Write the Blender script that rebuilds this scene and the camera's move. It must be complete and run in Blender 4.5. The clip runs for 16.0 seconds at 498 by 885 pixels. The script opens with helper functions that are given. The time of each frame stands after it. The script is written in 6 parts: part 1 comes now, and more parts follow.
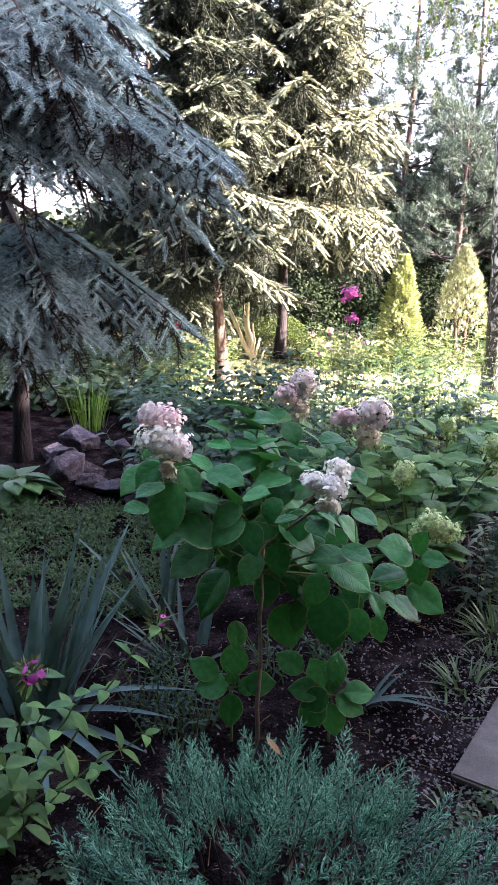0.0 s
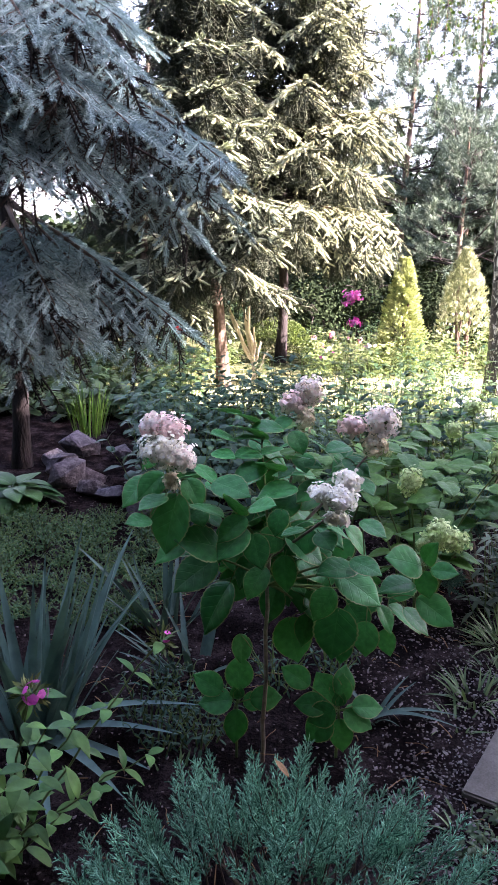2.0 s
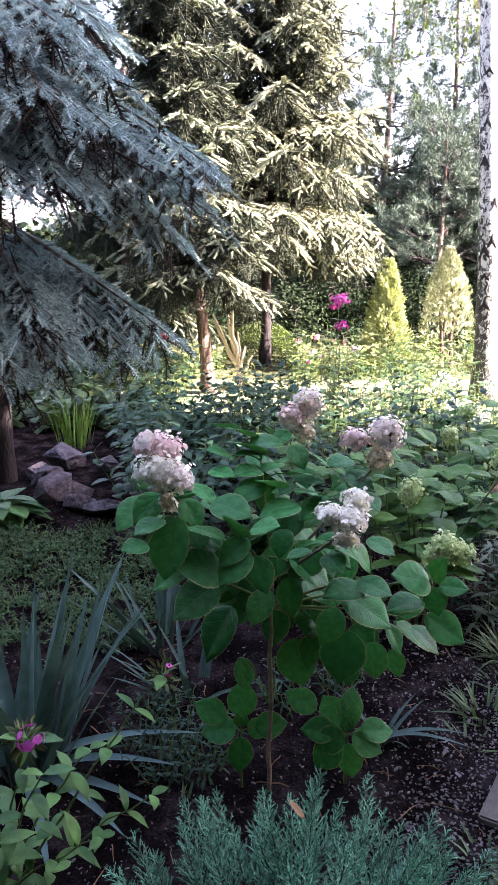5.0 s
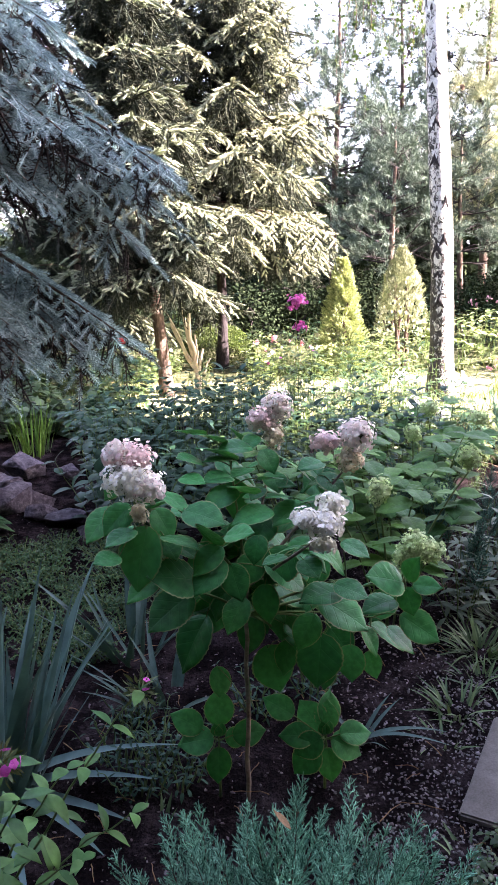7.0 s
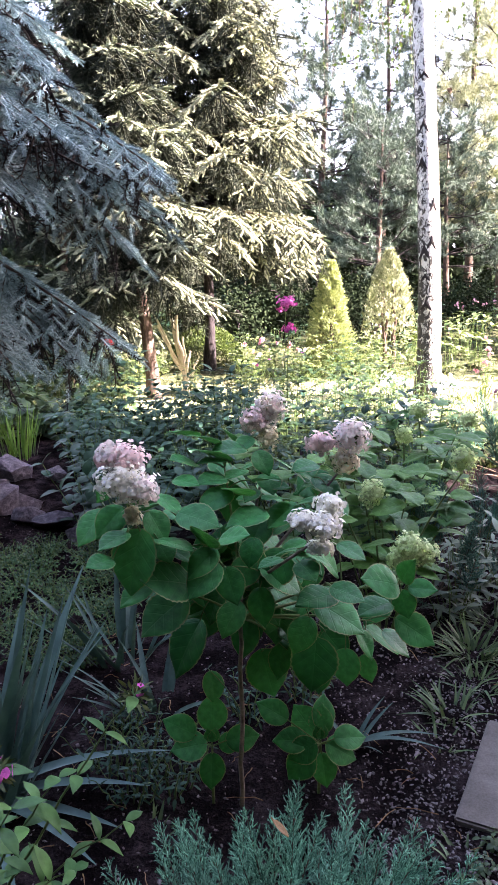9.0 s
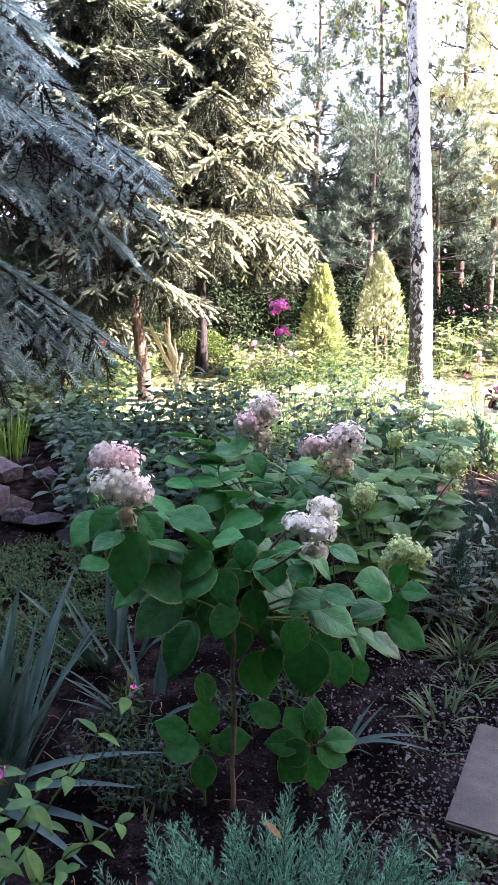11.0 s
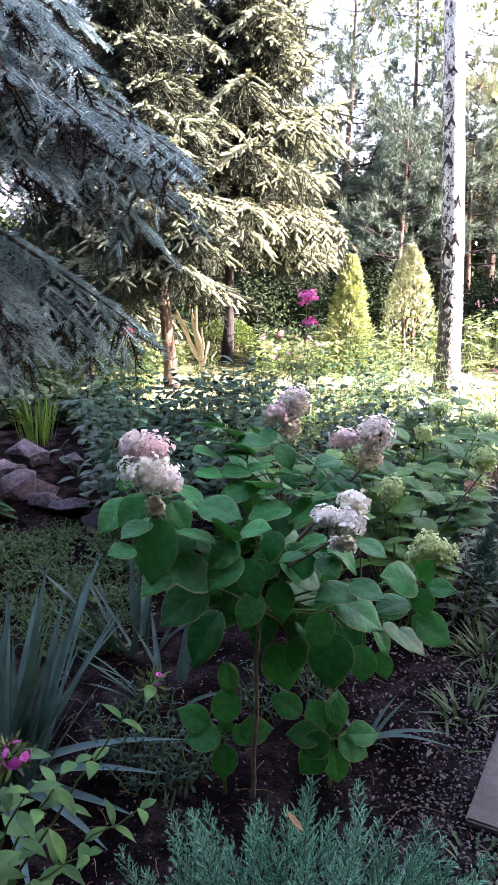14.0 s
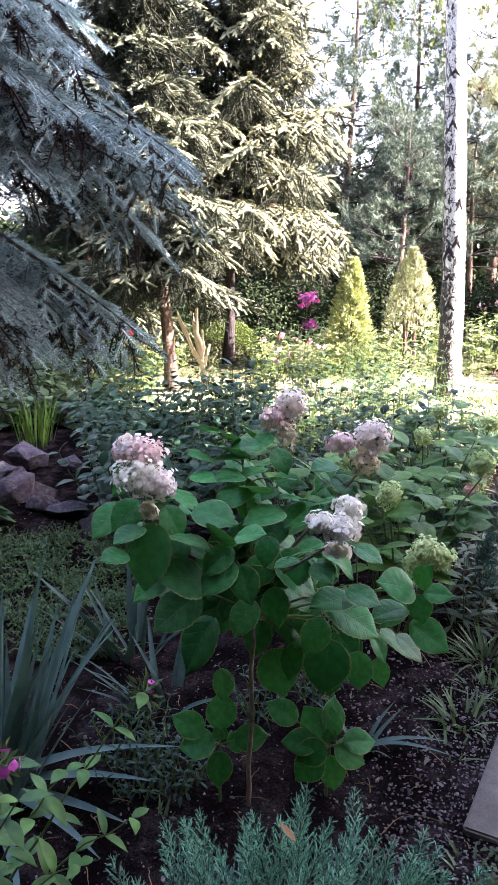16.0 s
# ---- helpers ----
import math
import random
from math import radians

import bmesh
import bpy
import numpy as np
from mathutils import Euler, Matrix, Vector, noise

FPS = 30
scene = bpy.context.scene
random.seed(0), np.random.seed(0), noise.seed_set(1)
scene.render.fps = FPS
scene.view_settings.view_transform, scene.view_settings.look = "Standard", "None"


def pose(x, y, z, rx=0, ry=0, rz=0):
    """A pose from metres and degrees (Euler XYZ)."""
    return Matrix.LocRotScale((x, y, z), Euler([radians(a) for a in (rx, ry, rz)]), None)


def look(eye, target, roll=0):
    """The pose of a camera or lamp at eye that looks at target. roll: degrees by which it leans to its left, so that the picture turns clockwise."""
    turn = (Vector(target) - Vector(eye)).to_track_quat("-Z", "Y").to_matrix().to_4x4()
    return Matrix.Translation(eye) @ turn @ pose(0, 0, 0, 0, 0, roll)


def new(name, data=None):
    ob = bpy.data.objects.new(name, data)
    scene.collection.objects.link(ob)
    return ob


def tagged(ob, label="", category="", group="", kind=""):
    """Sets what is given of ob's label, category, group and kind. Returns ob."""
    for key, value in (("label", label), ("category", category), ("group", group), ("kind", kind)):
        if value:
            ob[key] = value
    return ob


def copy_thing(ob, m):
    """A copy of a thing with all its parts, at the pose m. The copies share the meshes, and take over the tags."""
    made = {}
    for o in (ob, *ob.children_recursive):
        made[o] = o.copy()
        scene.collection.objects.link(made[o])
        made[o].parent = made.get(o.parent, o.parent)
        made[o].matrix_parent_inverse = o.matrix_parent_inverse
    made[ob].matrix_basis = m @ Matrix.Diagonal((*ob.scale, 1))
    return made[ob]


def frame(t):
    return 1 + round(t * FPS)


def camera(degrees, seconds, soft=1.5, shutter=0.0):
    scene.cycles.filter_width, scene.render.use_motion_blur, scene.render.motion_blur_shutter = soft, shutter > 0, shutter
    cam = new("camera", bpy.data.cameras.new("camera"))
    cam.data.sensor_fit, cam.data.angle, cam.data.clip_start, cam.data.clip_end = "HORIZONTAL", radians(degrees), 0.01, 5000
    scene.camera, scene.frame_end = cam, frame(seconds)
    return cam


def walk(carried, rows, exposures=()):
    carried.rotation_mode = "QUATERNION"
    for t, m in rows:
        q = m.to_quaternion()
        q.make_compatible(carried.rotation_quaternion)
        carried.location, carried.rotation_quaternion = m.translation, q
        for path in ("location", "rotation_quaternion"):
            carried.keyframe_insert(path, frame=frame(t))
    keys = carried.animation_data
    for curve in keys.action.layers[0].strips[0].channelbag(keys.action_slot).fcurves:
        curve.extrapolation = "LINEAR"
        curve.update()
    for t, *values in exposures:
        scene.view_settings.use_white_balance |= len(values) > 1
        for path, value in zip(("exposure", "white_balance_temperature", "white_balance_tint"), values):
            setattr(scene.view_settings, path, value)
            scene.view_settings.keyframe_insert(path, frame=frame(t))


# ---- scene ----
cam = camera(36.00, 16.0, soft=1.55)
PATH = [
    (0, look((0.000, -0.000, 1.450), (0.000, 4.844, 0.210), 1.05)),
    (0.5, look((-0.003, 0.005, 1.448), (-0.004, 4.849, 0.209), 1.03)),
    (1, look((-0.013, 0.014, 1.452), (-0.012, 4.859, 0.217), 1.05)),
    (1.5, look((-0.018, 0.030, 1.453), (-0.014, 4.876, 0.224), 0.98)),
    (2, look((-0.014, 0.052, 1.456), (-0.014, 4.900, 0.233), 0.88)),
    (2.5, look((-0.020, 0.073, 1.461), (-0.010, 4.921, 0.237), 0.56)),
    (3, look((-0.020, 0.088, 1.462), (-0.018, 4.938, 0.248), -0.19)),
    (3.5, look((-0.030, 0.115, 1.462), (-0.018, 4.965, 0.244), -0.50)),
    (6, look((-0.065, 0.166, 1.469), (0.183, 5.014, 0.270), -0.21)),
    (6.5, look((-0.074, 0.175, 1.469), (0.257, 5.017, 0.265), -0.64)),
    (7, look((-0.082, 0.183, 1.471), (0.301, 5.021, 0.270), -1.29)),
    (7.5, look((-0.087, 0.201, 1.463), (0.316, 5.038, 0.262), -1.19)),
    (8, look((-0.093, 0.205, 1.462), (0.349, 5.041, 0.268), -1.11)),
    (8.5, look((-0.098, 0.209, 1.462), (0.369, 5.043, 0.272), -1.06)),
    (11, look((-0.113, 0.206, 1.462), (0.429, 5.038, 0.293), -0.36)),
    (11.5, look((-0.117, 0.218, 1.456), (0.485, 5.041, 0.285), -0.09)),
    (12, look((-0.126, 0.229, 1.448), (0.486, 5.040, 0.229), -0.13)),
    (12.5, look((-0.129, 0.222, 1.455), (0.401, 5.035, 0.210), 0.24)),
    (13, look((-0.126, 0.220, 1.459), (0.292, 5.046, 0.219), 0.25)),
    (13.5, look((-0.123, 0.219, 1.456), (0.279, 5.048, 0.225), 0.55)),
    (14, look((-0.128, 0.214, 1.464), (0.263, 5.044, 0.229), 0.60)),
    (14.5, look((-0.122, 0.218, 1.463), (0.252, 5.052, 0.237), 0.53)),
    (15, look((-0.124, 0.223, 1.466), (0.254, 5.055, 0.237), 0.70)),
    (15.5, look((-0.114, 0.226, 1.465), (0.259, 5.061, 0.244), 0.57)),
    (16, look((-0.110, 0.233, 1.464), (0.268, 5.066, 0.243), 0.70)),
]
walk(cam, PATH, [(0.0, 4.14, 6600.0, 30.0)])

# ---- world, sun ----
SUN_DIR = Vector((0.84, -0.25, 0.51)).normalized()
sky_world = bpy.data.worlds.new("sky")
scene.world = sky_world
sky_world.use_nodes = True
wn = sky_world.node_tree
wn.nodes.clear()
sky = wn.nodes.new("ShaderNodeTexSky")
sky.sky_type = "NISHITA"
sky.sun_disc = False
sky.sun_elevation = math.asin(SUN_DIR.z)
sky.sun_rotation = math.atan2(SUN_DIR.x, SUN_DIR.y)
sky.air_density, sky.dust_density, sky.ozone_density = 1.0, 3.0, 1.0
bg = wn.nodes.new("ShaderNodeBackground")
bg.inputs["Strength"].default_value = 0.085
wout = wn.nodes.new("ShaderNodeOutputWorld")
# thin bright haze, strongest towards the horizon
way_up = wn.nodes.new("ShaderNodeSeparateXYZ")
wn.links.new(wn.nodes.new("ShaderNodeTexCoord").outputs["Generated"], way_up.inputs[0])
haze_ramp = wn.nodes.new("ShaderNodeMapRange")
haze_ramp.inputs[1].default_value, haze_ramp.inputs[2].default_value, haze_ramp.inputs[3].default_value, haze_ramp.inputs[4].default_value = 0.0, 0.75, 2.6, 0.3
wn.links.new(way_up.outputs[2], haze_ramp.inputs[0])
haze = wn.nodes.new("ShaderNodeMix")
haze.data_type, haze.blend_type = "RGBA", "MULTIPLY"
haze.inputs[0].default_value, haze.inputs[6].default_value = 1.0, (0.90, 0.97, 1.10, 1)
wn.links.new(haze_ramp.outputs[0], haze.inputs[7])
both_sky = wn.nodes.new("ShaderNodeMix")
both_sky.data_type, both_sky.blend_type = "RGBA", "ADD"
both_sky.inputs[0].default_value = 1.0
wn.links.new(sky.outputs[0], both_sky.inputs[6])
wn.links.new(haze.outputs[2], both_sky.inputs[7])
wn.links.new(both_sky.outputs[2], bg.inputs[0])
wn.links.new(bg.outputs[0], wout.inputs[0])

sun_data = bpy.data.lights.new("sun", "SUN")
sun_data.energy, sun_data.angle, sun_data.color = 5.0, radians(0.5), (1.0, 0.925, 0.80)
sun = new("sun", sun_data)
sun.matrix_world = look(SUN_DIR * 30, (0, 0, 0))

rng = np.random.default_rng(11)


# ---- mesh helpers ----
class Builder:
    """Collects vertices and faces and makes one mesh of them."""

    def __init__(self):
        self.v, self.f, self.n = [], [], 0

    def add(self, verts, faces):
        verts = np.asarray(verts, float)
        self.v.append(verts)
        self.f.append(np.asarray(faces, int) + self.n)
        self.n += len(verts)
        return self

    def stamp(self, template, mats):
        """Copies a template (verts, faces) to each of the 4 x 4 matrices."""
        tv, tf = template
        mats = np.asarray(mats)
        if len(mats) == 0:
            return self
        tv4 = np.c_[tv, np.ones(len(tv))]
        v = np.einsum("nij,vj->nvi", mats, tv4)[..., :3].reshape(-1, 3)
        f = (tf[None] + (np.arange(len(mats)) * len(tv))[:, None, None]).reshape(-1, tf.shape[1])
        return self.add(v, f)

    def mesh(self, name, material, smooth=True):
        me = bpy.data.meshes.new(name)
        v = np.concatenate(self.v)
        me.vertices.add(len(v))
        me.vertices.foreach_set("co", v.astype(np.float32).ravel())
        loops = np.concatenate([f.ravel() for f in self.f])
        totals = np.concatenate([np.full(len(f), f.shape[1]) for f in self.f])
        me.loops.add(len(loops))
        me.loops.foreach_set("vertex_index", loops.astype(np.int32))
        me.polygons.add(len(totals))
        me.polygons.foreach_set("loop_start", np.r_[0, np.cumsum(totals)[:-1]].astype(np.int32))
        me.polygons.foreach_set("use_smooth", np.full(len(totals), smooth))
        me.update(calc_edges=True)
        me.materials.append(material)
        return me


def part(name, builder, material, parent=None, label="", kind="", smooth=True, at=None):
    me = builder.mesh(name, material, smooth) if isinstance(builder, Builder) else builder
    ob = new(name, me)
    ob.parent = parent
    if at is not None:
        ob.matrix_basis = at
    return tagged(ob, label=label, kind=kind)


def thing(name, x, y, z=0.0, label="", category="", group=""):
    ob = new(name)
    ob.location = (x, y, z)
    ob.empty_display_size = 0.1
    return tagged(ob, label=label, category=category, group=group)


def unit(a):
    a = np.asarray(a, float)
    return a / np.maximum(np.linalg.norm(a, axis=-1, keepdims=True), 1e-9)


def frames(pos, along, up, scale, wide=None):
    """Matrices whose y axis runs along, with z as near to up as may be."""
    pos = np.atleast_2d(pos).astype(float)
    n = len(pos)
    along = unit(np.broadcast_to(along, (n, 3)))
    up = np.broadcast_to(up, (n, 3))
    side = np.cross(along, up)
    bad = np.linalg.norm(side, axis=1) < 1e-4
    side[bad] = np.cross(along[bad], (1.0, 0.3, 0.1))
    side = unit(side)
    top = np.cross(side, along)
    scale = np.broadcast_to(scale, (n,))
    wide = scale if wide is None else np.broadcast_to(wide, (n,))
    m = np.zeros((n, 4, 4))
    m[:, :3, 0], m[:, :3, 1], m[:, :3, 2], m[:, :3, 3], m[:, 3, 3] = side * wide[:, None], along * scale[:, None], top * scale[:, None], pos, 1
    return m


def tube(points, radii, sides=6):
    """A tapering tube along points; returns verts and quads."""
    p = np.asarray(points, float)
    r = np.broadcast_to(radii, (len(p),))
    t = unit(np.gradient(p, axis=0))
    ref = np.array((0.0, 0.0, 1.0)) if abs(t[0, 2]) < 0.9 else np.array((1.0, 0.0, 0.0))
    a = unit(np.cross(t, ref))
    b = np.cross(t, a)
    th = np.linspace(0, 2 * np.pi, sides, endpoint=False)
    v = p[:, None] + r[:, None, None] * (np.cos(th)[None, :, None] * a[:, None] + np.sin(th)[None, :, None] * b[:, None])
    i, j = np.meshgrid(np.arange(len(p) - 1), np.arange(sides), indexing="ij")
    k = (j + 1) % sides
    f = np.stack([i * sides + j, i * sides + k, (i + 1) * sides + k, (i + 1) * sides + j], -1).reshape(-1, 4)
    return v.reshape(-1, 3), f


def curve_points(a, b, sag=0.0, n=8, wiggle=0.0):
    s = np.linspace(0, 1, n)[:, None]
    p = np.asarray(a, float) * (1 - s) + np.asarray(b, float) * s
    p[:, 2] += sag * 4 * (s[:, 0] * (1 - s[:, 0]))
    if wiggle:
        p[1:-1] += rng.normal(0, wiggle, (n - 2, 3))
    return p


def leaf_template(width=0.6, rows=6, cols=4, fold=0.25, curl=0.15, peak=0.4, teeth=0.0, ripple=0.0, heart=0.0, point=1.0, acute=0.0):
    """A leaf of length 1 along y with a folded midrib, pointed tip and a drooping end."""
    y = np.linspace(0, 1, rows + 1)
    u = np.linspace(-1, 1, cols + 1)
    k = math.log(0.5) / math.log(peak)
    w = np.sin(np.pi * np.clip(y, 0, 1) ** k) ** (0.75 * point) * width / 2
    w = w * (1 - 0.55 * np.clip((y - 0.72) / 0.28, 0, 1) ** 1.5)
    w = w * (1 - acute * np.clip((y - 0.50) / 0.50, 0, 1) ** 1.2)
    w[0], w[-1] = 0.012, 0.002
    yy, uu = np.meshgrid(y, u, indexing="ij")
    ww = np.repeat(w[:, None], cols + 1, 1)
    if teeth:
        ww = ww * (1 + teeth * ((np.arange(rows + 1) % 2) * 2 - 1)[:, None] * (np.abs(uu) > 0.99))
    x = uu * ww
    back = heart * np.abs(uu) ** 2 * np.exp(-yy * 7)
    z = fold * np.abs(x) - curl * yy ** 2 + ripple * np.sin(yy * 38 - np.abs(uu) * 6) * np.abs(uu) * (1 - yy) - 0.25 * fold * (np.abs(uu) ** 3) * width
    v = np.stack([x, yy - back, z], -1).reshape(-1, 3)
    i, j = np.meshgrid(np.arange(rows), np.arange(cols), indexing="ij")
    c = cols + 1
    f = np.stack([i * c + j, i * c + j + 1, (i + 1) * c + j + 1, (i + 1) * c + j], -1).reshape(-1, 4)
    return v, f


def blade_template(width=0.08, rows=6, curl=0.3):
    """A sword or grass blade, V-shaped across."""
    y = np.linspace(0, 1, rows + 1)
    w = width / 2 * np.clip(1.05 - y ** 2.2, 0.02, 1) * (0.7 + 0.3 * np.minimum(y * 5, 1))
    v = []
    for yi, wi in zip(y, w):
        d = curl * yi ** 2
        v += [(-wi, yi, 0.35 * wi - d), (0, yi, -d), (wi, yi, 0.35 * wi - d)]
    f = []
    for i in range(rows):
        a = i * 3
        f += [(a, a + 1, a + 4, a + 3), (a + 1, a + 2, a + 5, a + 4)]
    return np.array(v), np.array(f)


def shoot_template(needles=60, length=0.17, width=0.014, lean=0.75, seed=1, flat=0.35, core=0.02):
    """A twig of length 1 along y, set all round with needles; fewer underneath."""
    r = np.random.default_rng(seed)
    b = Builder()
    b.add(*tube([(0, 0, 0), (0, 0.5, 0.01), (0, 1, 0)], [core, core, core * 0.4], 3))
    y = np.linspace(0.02, 0.99, needles)
    phi = np.arange(needles) * 2.4 + r.normal(0, 0.3, needles)
    out = np.stack([np.cos(phi), np.zeros(needles), np.sin(phi) * (1 - flat) + flat * 0.5], 1)
    d = unit(unit(out) * 1.0 + np.array((0, lean, 0)) * (0.6 + 0.9 * y[:, None]) + r.normal(0, 0.12, (needles, 3)))
    base = np.stack([np.zeros(needles), y, np.zeros(needles)], 1)
    L = length * r.uniform(0.75, 1.1, needles) * (1 - 0.25 * y)
    side = unit(np.cross(d, r.normal(0, 1, (needles, 3)))) * width
    mid = base + d * (L * 0.45)[:, None]
    tip = base + d * L[:, None]
    v = np.stack([base, mid + side, tip, mid - side], 1).reshape(-1, 3)
    b.add(v, np.arange(needles * 4).reshape(-1, 4))
    return np.concatenate(b.v), np.concatenate(b.f)


def brush_template(ranks=(90, 48, 132, 8, 172, -38, 218), per=10, length=0.20, width=0.014, lean=0.65, seed=1, core=0.03):
    """A young spruce shoot of length 1 along y: stiff needles in orderly ranks, combed upwards and forward, shorter at the tip."""
    r = np.random.default_rng(seed)
    b = Builder().add(*tube([(0, 0, 0), (0, 0.5, 0.01), (0, 1, 0)], [core, core, core * 0.4], 3))
    for k, rank in enumerate(ranks):
        y = (np.arange(per) + (k % 2) * 0.5) / per * 0.93 + 0.05 + r.normal(0, 0.008, per)
        a = np.radians(rank + r.normal(0, 6, per))
        d = unit(np.stack([np.cos(a), np.full(per, lean) + 0.5 * y ** 3, np.sin(a)], 1))
        L = length * (1 - 0.30 * y ** 2) * r.uniform(0.88, 1.08, per)
        base = np.stack([0 * y, y, 0 * y], 1)
        side = unit(np.cross(d, np.stack([-np.sin(a), 0 * a, np.cos(a)], 1) + r.normal(0, 0.5, (per, 3)))) * width
        v = np.stack([base, base + d * (L * 0.5)[:, None] + side, base + d * L[:, None], base + d * (L * 0.5)[:, None] - side], 1).reshape(-1, 3)
        b.add(v, np.arange(per * 4).reshape(-1, 4))
    return np.concatenate(b.v), np.concatenate(b.f)


# ---- materials ----
def new_mat(name):
    m = bpy.data.materials.new(name)
    m.use_nodes = True
    nt = m.node_tree
    nt.nodes.clear()
    out = nt.nodes.new("ShaderNodeOutputMaterial")
    return m, nt, out


def node(nt, kind, ins=None, **props):
    n = nt.nodes.new(kind)
    for key, value in props.items():
        if key == "blend_type":
            n.blend_type = value
        elif key == "data_type":
            n.data_type = value
        elif key == "operation":
            n.operation = value
        elif key == "wave_type":
            n.wave_type = value
        elif key == "feature":
            n.feature = value
    for key, value in (ins or {}).items():
        if isinstance(value, bpy.types.NodeSocket):
            nt.links.new(value, n.inputs[key])
        else:
            n.inputs[key].default_value = value
    return n


def ramp(nt, fac, stops):
    n = nt.nodes.new("ShaderNodeValToRGB")
    nt.links.new(fac, n.inputs[0])
    while len(n.color_ramp.elements) < len(stops):
        n.color_ramp.elements.new(0.5)
    for e, (p, c) in zip(n.color_ramp.elements, stops):
        e.position, e.color = p, (*c, 1) if len(c) == 3 else c
    return n.outputs[0]


def coords(nt, what="Object"):
    return nt.nodes.new("ShaderNodeTexCoord").outputs[what]


def leaf_material(name, dark, light, trans=0.25, rough=0.45, by="island", spots=(0.16, 0.13, 0.03), spot=0.0, veins=0.0, scale=30.0, spec=0.22, glow=None, rim=None):
    """Leaf: colour varies from leaf to leaf and in patches, with some light passing through."""
    m, nt, out = new_mat(name)
    rnd = node(nt, "ShaderNodeNewGeometry").outputs["Random Per Island"] if by == "island" else node(nt, "ShaderNodeObjectInfo").outputs["Random"]
    col = ramp(nt, rnd, [(0.0, dark), (0.75, light), (1.0, [min(1, c * 1.25) for c in light])])
    co = coords(nt)
    nz = node(nt, "ShaderNodeTexNoise", {"Vector": co, "Scale": scale, "Detail": 4.0})
    patch = ramp(nt, nz.outputs[0], [(0.3, (0.72, 0.72, 0.72)), (0.7, (1.2, 1.2, 1.2))])
    col = node(nt, "ShaderNodeMix", {0: 1.0, 6: col, 7: patch}, data_type="RGBA", blend_type="MULTIPLY").outputs[2]
    if spot:
        edge = node(nt, "ShaderNodeTexNoise", {"Vector": co, "Scale": scale * 0.35, "Detail": 3.0})
        amount = ramp(nt, edge.outputs[0], [(0.60, (0, 0, 0)), (0.78, (spot, spot, spot))])
        col = node(nt, "ShaderNodeMix", {0: amount, 6: col, 7: (*spots, 1)}, data_type="RGBA").outputs[2]
    height = nz.outputs[0]
    if veins:
        sep = node(nt, "ShaderNodeSeparateXYZ", {0: co})
        ax = node(nt, "ShaderNodeMath", {0: sep.outputs[0]}, operation="ABSOLUTE").outputs[0]
        run = node(nt, "ShaderNodeMath", {0: ax, 1: -0.75, 2: sep.outputs[1]}, operation="MULTIPLY_ADD").outputs[0]
        tri = node(nt, "ShaderNodeMath", {0: run, 1: 0.11}, operation="PINGPONG").outputs[0]
        vein = node(nt, "ShaderNodeMapRange", {0: tri, 1: 0.0, 2: 0.016, 3: 1.0, 4: 0.0}).outputs[0]
        rib = node(nt, "ShaderNodeMapRange", {0: ax, 1: 0.0, 2: 0.018, 3: 1.0, 4: 0.0}).outputs[0]
        both = node(nt, "ShaderNodeMath", {0: vein, 1: rib}, operation="MAXIMUM").outputs[0]
        amount = node(nt, "ShaderNodeMath", {0: both, 1: veins}, operation="MULTIPLY").outputs[0]
        col = node(nt, "ShaderNodeMix", {0: amount, 6: col, 7: (light[0] * 1.8, light[1] * 1.45, light[2] * 1.5, 1)}, data_type="RGBA").outputs[2]
        height = node(nt, "ShaderNodeMath", {0: both, 1: -0.5, 2: nz.outputs[0]}, operation="MULTIPLY_ADD").outputs[0]
    if rim:
        # thin dry margin, broken here and there
        across = node(nt, "ShaderNodeAttribute")
        across.attribute_name = "across"
        broken = node(nt, "ShaderNodeMath", {0: nz.outputs[0], 1: 0.12, 2: across.outputs["Fac"]}, operation="MULTIPLY_ADD").outputs[0]
        amount = node(nt, "ShaderNodeMapRange", {0: broken, 1: 0.97, 2: 1.04, 3: 0.0, 4: 0.75}).outputs[0]
        col = node(nt, "ShaderNodeMix", {0: amount, 6: col, 7: (*rim, 1)}, data_type="RGBA").outputs[2]
    bump = node(nt, "ShaderNodeBump", {"Strength": 0.25, "Distance": 0.01, "Height": height})
    pb = node(nt, "ShaderNodeBsdfPrincipled", {"Base Color": col, "Roughness": rough, "Specular IOR Level": spec, "Normal": bump.outputs[0]})
    tcol = node(nt, "ShaderNodeMix", {0: 1.0, 6: col, 7: (*(glow or (1.35, 1.3, 0.6)), 1)}, data_type="RGBA", blend_type="MULTIPLY").outputs[2]
    tr = node(nt, "ShaderNodeBsdfTranslucent", {"Color": tcol})
    mix = node(nt, "ShaderNodeMixShader", {0: trans, 1: pb.outputs[0], 2: tr.outputs[0]})
    nt.links.new(mix.outputs[0], out.inputs[0])
    return m


